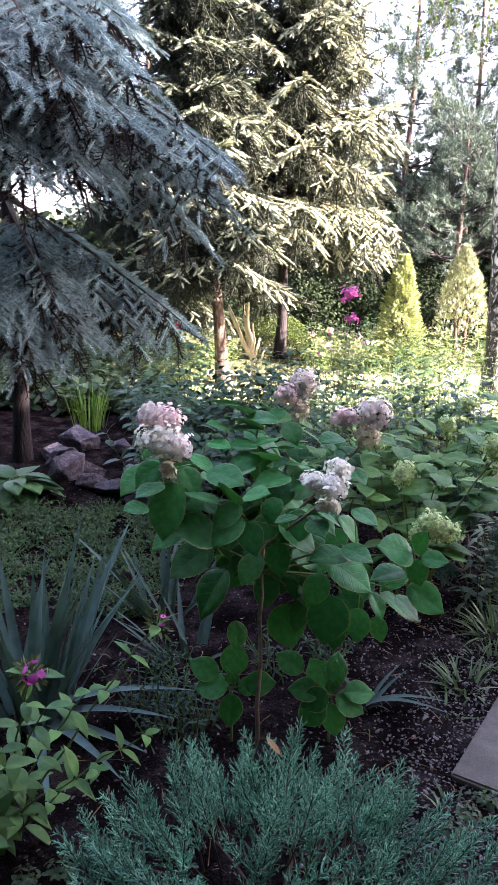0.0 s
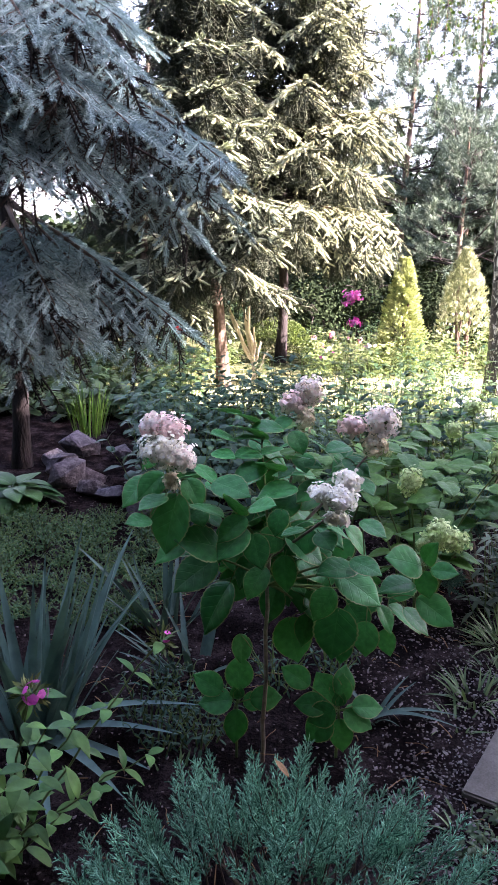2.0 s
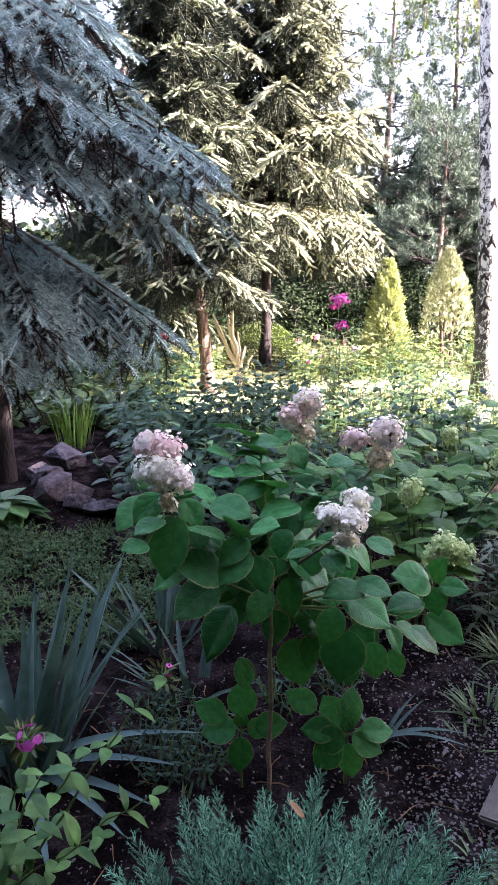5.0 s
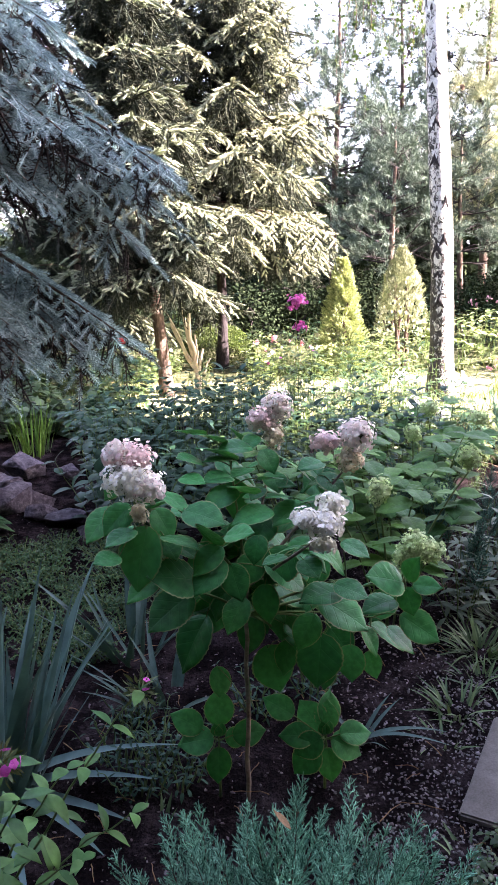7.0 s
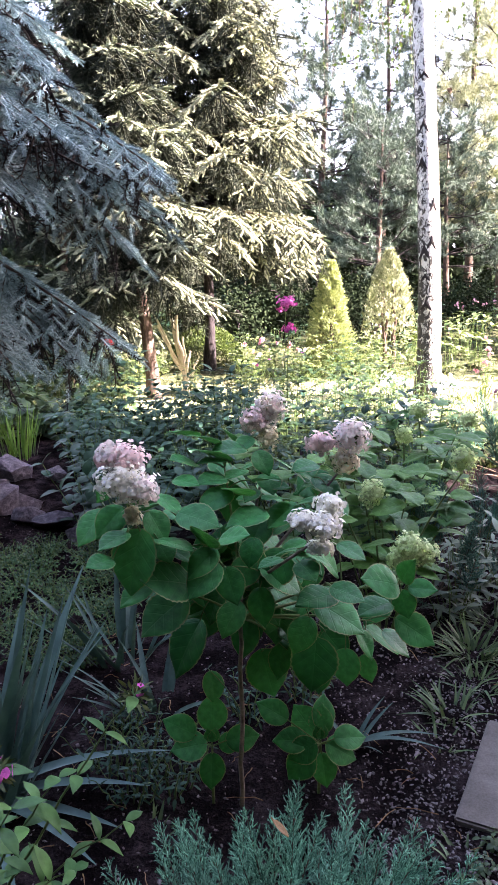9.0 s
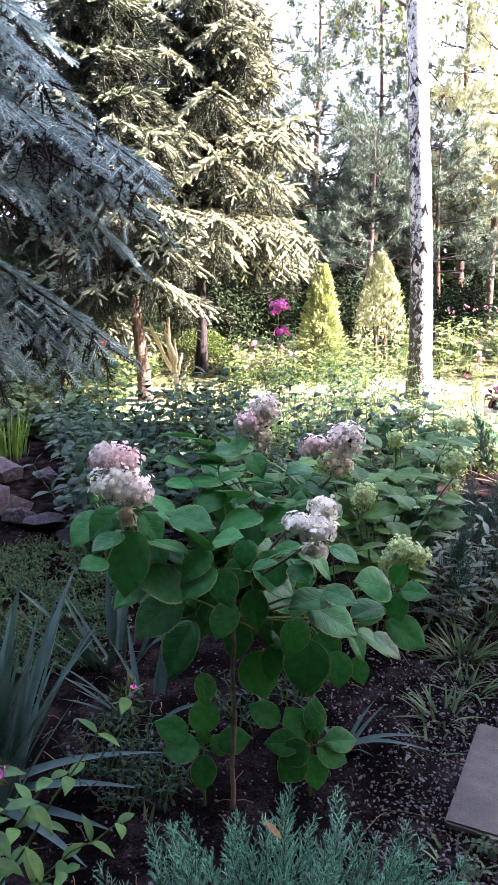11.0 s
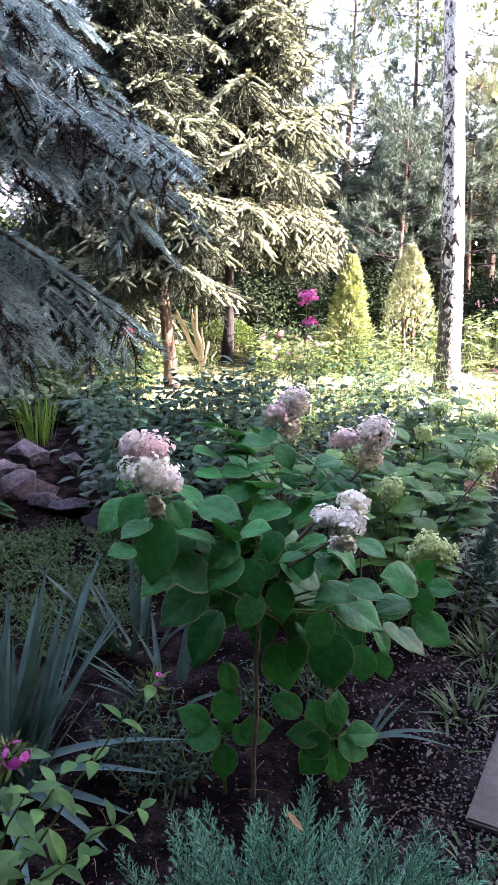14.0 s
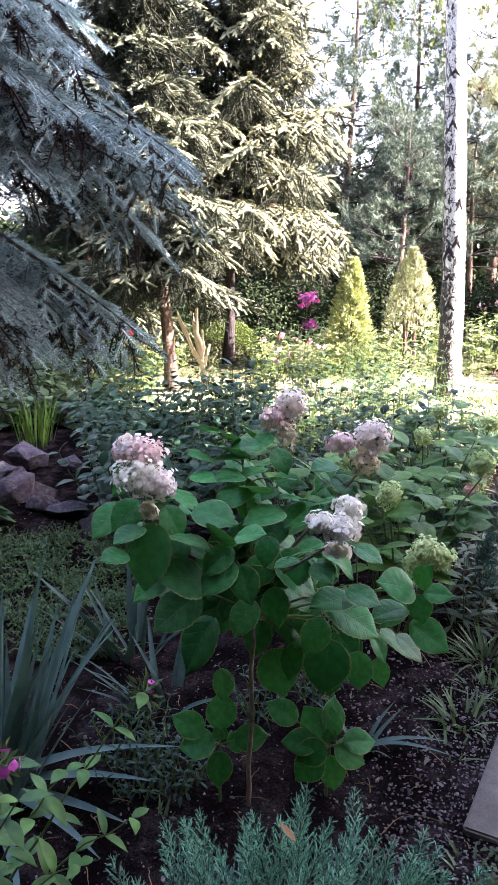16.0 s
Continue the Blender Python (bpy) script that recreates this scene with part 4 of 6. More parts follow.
def birch(x, y):
    ob = thing("birch_tree", x, y, 0, "birch with white bark, black scars and hanging twigs", "tree")
    zs = np.linspace(-0.05, 7.5, 40)
    th = 0.122 * (1 - zs / 15) + 0.045 * np.exp(-np.maximum(zs, 0) * 5)
    th *= 1 + 0.03 * np.sin(zs * 9)
    v, f = tube(np.stack([-0.045 * zs + 0.03 * np.sin(zs * 1.2), 0.02 * np.sin(zs), zs], 1), th, 18)
    part("trunk", Builder().add(v, f), M_BIRCH, ob)
    rg = np.random.default_rng(5)
    wood, mats = Builder(), []
    for k in range(26):
        z = rg.uniform(3.6, 7.0)
        a = rg.uniform(0, 6.28)
        o = np.array((-0.045 * z, 0, z))
        L = rg.uniform(0.8, 1.7)
        e = o + np.array((math.cos(a) * L, math.sin(a) * L, 0.5 * L))
        wood.add(*tube(curve_points(o, e, 0.1, 6, 0.02), np.linspace(0.022, 0.005, 6), 4))
        for j in range(7):
            q = rg.uniform(0.35, 1)
            s = o + (e - o) * q
            t = s + np.array((rg.normal(0, 0.15), rg.normal(0, 0.15), -rg.uniform(0.5, 1.5)))
            tw = curve_points(s, t, 0.06, 7, 0.01)
            wood.add(*tube(tw, np.linspace(0.004, 0.0015, 7), 3))
            m = int(22 * (s[2] - t[2]))
            qq = rg.uniform(0.1, 1, m)
            p = np.stack([np.interp(qq, np.linspace(0, 1, 7), tw[:, c]) for c in range(3)], 1)
            mats.append(frames(p, rg.normal(0, 1, (m, 3)) + np.array((0, 0, -1.0)), rg.normal(0, 1, (m, 3)), 0.036 * rg.uniform(0.7, 1.2, m)))
    for (sx, sz, drop) in ((-1.15, 4.35, 0.9), (-0.95, 4.3, 0.75), (-1.35, 4.3, 0.7), (-0.35, 4.1, 0.55), (0.55, 4.3, 0.9), (0.75, 4.35, 1.1)):
        s0 = np.array((sx, 0.1, sz))
        wood.add(*tube(curve_points((-0.2, 0, 4.4), s0, 0.12, 6, 0.02), np.linspace(0.014, 0.004, 6), 4))
        for j in range(4):
            s = s0 + rg.normal(0, 0.1, 3)
            t = s + np.array((rg.normal(0, 0.1), rg.normal(0, 0.1), -drop * rg.uniform(0.6, 1.1)))
            tw = curve_points(s, t, 0.04, 7, 0.01)
            wood.add(*tube(tw, np.linspace(0.004, 0.0015, 7), 3))
            m = int(22 * drop)
            qq = rg.uniform(0.1, 1, m)
            p = np.stack([np.interp(qq, np.linspace(0, 1, 7), tw[:, c]) for c in range(3)], 1)
            mats.append(frames(p, rg.normal(0, 1, (m, 3)) + np.array((0, 0, -1.0)), rg.normal(0, 1, (m, 3)), 0.030 * rg.uniform(0.7, 1.2, m)))
    part("twig_work", wood, M_TWIG, ob, kind="stuff")
    part("leaves", Builder().stamp(ROUND_LEAF, np.concatenate(mats)), M_BIRCH_LEAF, ob, kind="stuff")
    knot = Builder().add(*tube([(0.07, -0.055, 2.92), (0.082, -0.072, 2.93)], [0.03, 0.018], 8))
    part("branch_scar", knot, M_TWIG, ob)
    # black chevrons under the places of old branches
    for k, z in enumerate((0.95, 1.22, 1.46, 1.55, 1.90, 2.28, 2.62, 3.05)):
        rad = np.interp(z, zs, th) + 0.002
        cx, cy = -0.045 * z + 0.03 * math.sin(z * 1.2), 0.02 * math.sin(z)
        a0 = -2.05 + rg.normal(0, 0.35)
        w, hh = rg.uniform(0.32, 0.6), rg.uniform(0.04, 0.085)
        rows = [(0.0, hh), (0.45, 0.25 * hh), (1.0, -0.55 * hh)]
        v = []
        for sg in (-1, 1):
            for q, dz in rows:
                for lift, dd in ((0.0, 0.0), (0.006, -0.4 * hh * (1 - 0.6 * q)), (0.0, -1.1 * hh * (1 - 0.75 * q))):
                    a = a0 + sg * q * w
                    v.append((cx + (rad + lift) * math.cos(a), cy + (rad + lift) * math.sin(a), z + dz + dd))
        f = [(o + 3 * r + c, o + 3 * r + c + 1, o + 3 * r + c + 4, o + 3 * r + c + 3) for o in (0, 9) for r in (0, 1) for c in (0, 1)]
        part("bark_scar", Builder().add(v, f), M_BARK, ob)


birch(2.50, 7.75)


def fan_template(n=9, seed=1):
    """A flat spray of scale leaves, as thujas carry."""
    r = np.random.default_rng(seed)
    v, f = [], []
    for k in range(n):
        a = (k / (n - 1) - 0.5) * 1.5
        L = 1 - 0.45 * abs(a)
        d = np.array((math.sin(a), math.cos(a), r.normal(0, 0.15)))
        s = np.array((math.cos(a), -math.sin(a), 0)) * 0.07
        o = np.array((0, 0.25 * (k % 2), 0))
        i = len(v)
        v += [o, o + d * L * 0.6 + s, o + d * L, o + d * L * 0.6 - s]
        f.append((i, i + 1, i + 2, i + 3))
    return np.array(v), np.array(f)


FANS = [fan_template(9, 1), fan_template(7, 2)]


def cone_shrub(name, x, y, h, r, n, size, material, label, seed, bare=0.0, blunt=1.0, sprays=FANS, bumps=0.0):
    """A narrow conifer: sprays over a lumpy cone, stems showing where it is bare below."""
    rg = np.random.default_rng(seed)
    ob = thing(name, x, y, 0, label, "shrub")
    for k in range(4 if bare else 1):
        a = k * 1.6 + 0.4
        e = (0.35 * r * math.cos(a), 0.35 * r * math.sin(a), h * 0.75)
        part("stem", Builder().add(*tube(curve_points((0.06 * math.cos(a), 0.06 * math.sin(a), -0.03), e, 0, 6, 0.02), np.linspace(0.03, 0.008, 6), 6)), M_BARK_RED, ob)
    t = rg.uniform(0, 1, n) ** 0.85
    keep = rg.uniform(0, 1, n) < np.clip((t - bare * 0.6) / max(bare * 0.7, 1e-3), 0.08, 1) if bare else np.ones(n, bool)
    t = t[keep]
    n = len(t)
    a = rg.uniform(0, 6.283, n)
    prof = np.where(t < 0.18, 0.72 + 0.28 * t / 0.18, (1 - np.clip((t - 0.18) / 0.82, 0, 1) ** blunt) ** (1 / 1.15))
    lump = 1 + 0.13 * np.sin(a * 5 + t * 23) + 0.10 * np.sin(a * 9 - t * 41) + bumps * np.sin(a * 7 + 9 * np.sin(t * 17)) * np.sin(t * 60 + a * 3)
    rad = r * prof * lump * rg.uniform(0.5, 1.02, n) ** 0.4 + 0.01
    p = np.stack([np.cos(a) * rad, np.sin(a) * rad, t * h], 1)
    out = np.stack([np.cos(a), np.sin(a), np.zeros(n)], 1)
    along = unit(out * (1.2 if bumps else 0.55) + np.array((0, 0, 0.7 if bumps else 0.9)) + rg.normal(0, 0.3, (n, 3)))
    m = frames(p, along, out + rg.normal(0, 0.5, (n, 3)), size * rg.uniform(0.7, 1.2, n))
    part("foliage", Builder().stamp(sprays[0], m[::2]).stamp(sprays[1], m[1::2]), material, ob, kind="stuff")
    return ob


PUFFS = [shoot_template(9, 0.45, 0.085, 0.5, k, flat=0.0, core=0.16) for k in (6, 7)]
cone_shrub("golden_conifer", 1.85, 9.6, 1.36, 0.255, 3600, 0.055, M_THUJA, "golden-green clipped cone conifer in full sun", 101, blunt=1.25, sprays=PUFFS, bumps=0.22)
cone_shrub("thuja_shrub", 2.62, 9.7, 1.48, 0.31, 4000, 0.050, M_THUJA_OLD, "pale sunlit thuja with bare reddish stems below", 102, bare=0.42, blunt=2.2)


def ball(x, y, r):
    ob = thing("box_ball", x, y, 0, "round clipped box bush with golden-green top", "shrub")
    rg = np.random.default_rng(7)
    n = 15000
    d = unit(rg.normal(0, 1, (n, 3)))
    d[:, 2] = np.abs(d[:, 2]) * 1.1 - 0.1
    p = d * r * rg.uniform(0.95, 1.0, (n, 1)) * np.array((1.12, 1.0, 1.0))
    p[:, 2] += 0.08
    stem = Builder().add(*tube([(0, 0, -0.03), (0, 0, 0.2), (0.02, 0, r * 0.7)], [0.03, 0.025, 0.01], 6))
    part("stem", stem, M_BARK, ob)
    part("foliage", Builder().stamp(SMALL_LEAF, frames(p, d + rg.normal(0, 0.5, (n, 3)), rg.normal(0, 1, (n, 3)) + d, 0.028 * rg.uniform(0.7, 1.2, n))), M_BOX, ob, kind="stuff")


ball(0.35, 10.75, 0.46)

# ---- hydrangea in the middle of the bed ----
def rimmed(me, cols):
    """Marks how far each vertex of a leaf lies from its midrib, 0 to 1."""
    at = me.attributes.new("across", "FLOAT", "POINT")
    at.data.foreach_set("value", np.tile(np.abs(np.linspace(-1, 1, cols + 1)), len(me.vertices) // (cols + 1)).astype(np.float32))
    return me


HYD_LEAVES = [rimmed(Builder().add(*leaf_template(w, 22, 10, fo, cu, pk, te, 0.010, he, 0.82, 0.22)).mesh("leaf", M_HYD), 10) for w, fo, cu, pk, te, he in
              [(0.90, 0.14, 0.14, 0.41, 0.022, 0.06), (0.78, 0.22, 0.10, 0.42, 0.020, 0.04), (0.94, 0.10, 0.16, 0.40, 0.024, 0.08), (0.76, 0.26, 0.20, 0.42, 0.022, 0.04)]]
LIME_LEAVES = [Builder().add(*leaf_template(w, 14, 6, fo, cu, pk, 0.04, 0.012, he, 0.85)).mesh("leaf", M_HYD_LIME) for w, fo, cu, pk, he in
               [(0.78, 0.2, 0.16, 0.40, 0.06), (0.66, 0.30, 0.12, 0.42, 0.03)]]


def mat4(m):
    return Matrix([[float(c) for c in row] for row in m])


def place_leaf(parent, meshes, base, tip, k, spin=0.0, up=(0, -0.35, 1.0), origin=(0, 0, 0)):
    """A leaf with its stalk end at base and its point at tip, tilted by spin about its length."""
    base, tip = np.array(base) - origin, np.array(tip) - origin
    d = tip - base
    u = np.array(up, float)
    u = u + unit(np.cross(d, u)) * spin
    L = np.linalg.norm(d)
    return part("leaf", meshes[k % len(meshes)], None, parent, at=mat4(frames([base], [d], [u], L * 1.02)[0]))


def floret_template(seed, petals=4):
    """Four rounded cupped sepals round an eye."""
    r = np.random.default_rng(seed)
    b = Builder()
    pv, pf = leaf_template(0.98, 3, 2, 0.12, 0.12, 0.62, point=0.6)
    for k in range(petals):
        a = k * 2 * math.pi / petals + r.normal(0, 0.12)
        c, s = math.cos(a), math.sin(a)
        rot = np.array(((c, -s, 0), (s, c, 0), (0, 0, 1.0)))
        q = pv * r.uniform(0.85, 1.1)
        b.add(q @ rot.T + np.array((0, 0, r.normal(0, 0.04))), pf)
    return np.concatenate(b.v), np.concatenate(b.f)


FLORETS = [floret_template(k) for k in (1, 2, 3)]


def flower_head(parent, lobes, foot, size=0.0068, seed=1, origin=(0, 0, 0), label=""):
    """A panicle of several rounded clusters of florets round forking stalks. lobes: centre, radii and sepal material of each cluster."""
    rg = np.random.default_rng(seed)
    foot = np.array(foot) - origin
    stalk = Builder()
    clusters = []
    for centre, radii, material in lobes:
        c, r = np.array(centre) - origin, np.array(radii)
        n = int(1.7 * 4 * np.pi * np.mean(r) ** 2 / (np.pi * size ** 2))
        k = np.arange(n) + 0.5
        phi, th = np.arccos(1 - 2 * k / n), k * 2.39996
        d = np.stack([np.cos(th) * np.sin(phi), np.sin(th) * np.sin(phi), np.cos(phi)], 1)
        d = unit(d + rg.normal(0, 0.10, d.shape))
        bump = 1 + 0.10 * np.sin(d[:, 0] * 9 + seed) * np.sin(d[:, 2] * 8 + 2 * seed) + 0.07 * np.sin(d[:, 1] * 15)
        p = c + d * r * (bump * rg.uniform(0.62, 1.18, n))[:, None]
        nor = unit(d / r * np.mean(r) + np.array((0, -0.2, 0.3)) + rg.normal(0, 0.38, d.shape))
        m = frames(p, np.cross(nor, rg.normal(0, 1, d.shape)), nor, size * rg.uniform(0.75, 1.2, n))
        deep = c + (p - c) * rg.uniform(0.55, 0.82, (n, 1))
        under = frames(deep, np.cross(d, rg.normal(0, 1, d.shape)), d + rg.normal(0, 0.3, d.shape), size * 1.1)[::2]
        b = Builder().stamp(FLORETS[0], under)
        for q in range(3):
            b.stamp(FLORETS[q], m[q::3])
        clusters.append((b, material))
        stalk.add(*tube(curve_points(foot, c, 0.004, 5), np.linspace(0.0028, 0.0015, 5), 5))
        for q in range(0, n, 3):
            stalk.add(*tube([c, (c + p[q]) / 2 + rg.normal(0, 0.002, 3), p[q]], [0.0012, 0.001, 0.0007], 3))
    head = part("flower_head", stalk, M_STEM_GREEN, parent, label=label)
    for b, material in clusters:
        part("panicle_lobe", b, material, head, kind="stuff", smooth=False)
    return head


# leaves of the main hydrangea: stalk end and point of each
LOW_FRONT_LEAVES = [
    (-0.19, 1.86, 0.86, -0.23, 1.81, 0.73), (-0.23, 1.92, 0.90, -0.29, 1.87, 0.85), (-0.10, 1.86, 0.69, -0.20, 1.81, 0.64), (-0.06, 1.94, 0.59, -0.14, 1.89, 0.48),
    (-0.02, 1.84, 0.78, -0.09, 1.79, 0.73), (0.00, 1.84, 0.77, 0.02, 1.79, 0.70), (0.03, 1.86, 0.67, -0.02, 1.82, 0.61), (0.08, 1.85, 0.71, 0.08, 1.81, 0.63),
    (0.15, 1.88, 0.78, 0.08, 1.84, 0.72), (0.21, 1.92, 0.59, 0.16, 1.88, 0.52), (0.24, 1.99, 0.49, 0.22, 1.94, 0.37), (0.36, 2.03, 0.49, 0.40, 1.99, 0.43),
    (0.44, 2.07, 0.46, 0.51, 2.03, 0.41), (0.48, 2.08, 0.49, 0.58, 2.04, 0.43), (0.49, 2.08, 0.57, 0.50, 2.04, 0.51), (0.46, 2.08, 0.54, 0.36, 2.03, 0.55)]
FLANK_LEAVES = [
    (0.22, 1.88, 0.65, 0.33, 1.83, 0.60), (0.26, 1.86, 0.68, 0.16, 1.81, 0.69), (0.25, 1.85, 0.70, 0.32, 1.81, 0.69), (0.49, 2.08, 0.60, 0.50, 2.04, 0.67),
    (0.48, 2.08, 0.59, 0.38, 2.04, 0.64), (0.51, 2.08, 0.58, 0.58, 2.05, 0.585), (0.32, 2.00, 0.45, 0.31, 1.96, 0.37), (0.38, 2.04, 0.41, 0.39, 2.00, 0.35),
    (0.28, 2.12, 0.34, 0.26, 2.08, 0.28), (0.17, 2.09, 0.43, 0.14, 2.05, 0.35), (0.11, 2.11, 0.40, 0.14, 2.06, 0.29), (0.07, 2.03, 0.54, 0.04, 1.98, 0.46),
    (0.28, 2.07, 0.47, 0.33, 2.02, 0.41), (-0.03, 2.13, 0.34, -0.02, 2.08, 0.27), (-0.08, 1.85, 0.73, -0.18, 1.80, 0.78), (-0.17, 1.85, 0.74, -0.24, 1.80, 0.72)]
CROWN_LEAVES = [
    (-0.22, 1.86, 0.86, -0.28, 1.81, 0.85), (-0.17, 1.91, 0.89, -0.13, 1.87, 0.83), (-0.15, 1.86, 0.84, -0.07, 1.81, 0.84), (-0.02, 1.85, 0.81, -0.09, 1.81, 0.77),
    (-0.25, 1.80, 0.82, -0.30, 1.76, 0.83), (-0.01, 1.87, 0.83, 0.05, 1.82, 0.86), (-0.04, 1.86, 0.82, -0.05, 1.81, 0.89), (0.11, 1.95, 0.86, 0.01, 1.91, 0.86),
    (0.19, 2.00, 0.86, 0.11, 1.95, 0.83), (0.17, 2.01, 0.87, 0.10, 1.96, 0.90), (0.07, 2.00, 0.89, 0.01, 1.95, 0.94), (0.03, 2.00, 0.90, -0.06, 1.96, 0.88),
    (-0.10, 1.92, 0.88, -0.01, 1.87, 0.87), (-0.11, 2.03, 0.93, -0.05, 1.99, 0.93), (-0.15, 1.97, 0.91, -0.09, 1.93, 0.88), (0.02, 2.05, 0.92, -0.05, 2.00, 0.94)]
TOP_LEAVES = [
    (0.07, 2.09, 0.93, 0.02, 2.04, 0.93), (0.03, 2.10, 0.95, -0.05, 2.06, 0.97), (-0.05, 2.09, 0.95, -0.11, 2.04, 0.99), (0.08, 2.15, 0.97, -0.01, 2.11, 0.99),
    (0.03, 2.11, 0.95, -0.06, 2.07, 1.01), (0.01, 2.17, 0.98, -0.07, 2.12, 1.03), (-0.05, 2.19, 1.00, -0.12, 2.14, 1.04), (0.10, 2.20, 0.99, 0.06, 2.15, 0.97),
    (0.11, 2.15, 0.96, 0.14, 2.11, 0.91), (0.09, 2.05, 0.91, 0.15, 2.00, 0.93), (0.16, 2.13, 0.94, 0.24, 2.09, 0.90), (0.27, 2.15, 0.92, 0.20, 2.10, 0.93),
    (0.25, 2.09, 0.90, 0.32, 2.05, 0.87), (0.19, 2.00, 0.86, 0.24, 1.96, 0.89), (0.07, 1.88, 0.82, 0.05, 1.84, 0.77), (0.16, 1.89, 0.78, 0.23, 1.84, 0.75),
    (0.28, 1.92, 0.78, 0.34, 1.88, 0.76)]
HEADS = [  # foot, clusters
    ((-0.205, 1.90, 0.86), [((-0.222, 1.90, 1.024), (0.054, 0.046, 0.034), M_SEPAL_PINK), ((-0.250, 1.89, 1.035), (0.030, 0.030, 0.028), M_SEPAL), ((-0.222, 1.865, 0.978), (0.058, 0.052, 0.044), M_SEPAL_WHITE), ((-0.182, 1.862, 0.960), (0.042, 0.040, 0.034), M_SEPAL), ((-0.204, 1.87, 0.895), (0.022, 0.020, 0.024), M_SEPAL_DRY)]),
    ((0.145, 2.23, 0.94), [((0.160, 2.24, 1.058), (0.042, 0.040, 0.044), M_SEPAL), ((0.112, 2.22, 1.030), (0.035, 0.034, 0.032), M_SEPAL_PINK), ((0.149, 2.22, 0.985), (0.030, 0.030, 0.034), M_SEPAL_DRY)]),
    ((0.310, 2.08, 0.91), [((0.345, 2.07, 1.012), (0.048, 0.042, 0.044), M_SEPAL), ((0.266, 2.07, 0.997), (0.040, 0.034, 0.028), M_SEPAL_PINK), ((0.329, 2.06, 0.950), (0.032, 0.030, 0.034), M_SEPAL_DRY)]),
    ((0.170, 1.72, 0.86), [((0.205, 1.68, 0.957), (0.031, 0.028, 0.028), M_SEPAL_WHITE), ((0.150, 1.66, 0.940), (0.033, 0.028, 0.020), M_SEPAL_WHITE), ((0.186, 1.65, 0.930), (0.040, 0.036, 0.027), M_SEPAL_WHITE), ((0.184, 1.66, 0.880), (0.030, 0.024, 0.018), M_SEPAL_WHITE)]),
]


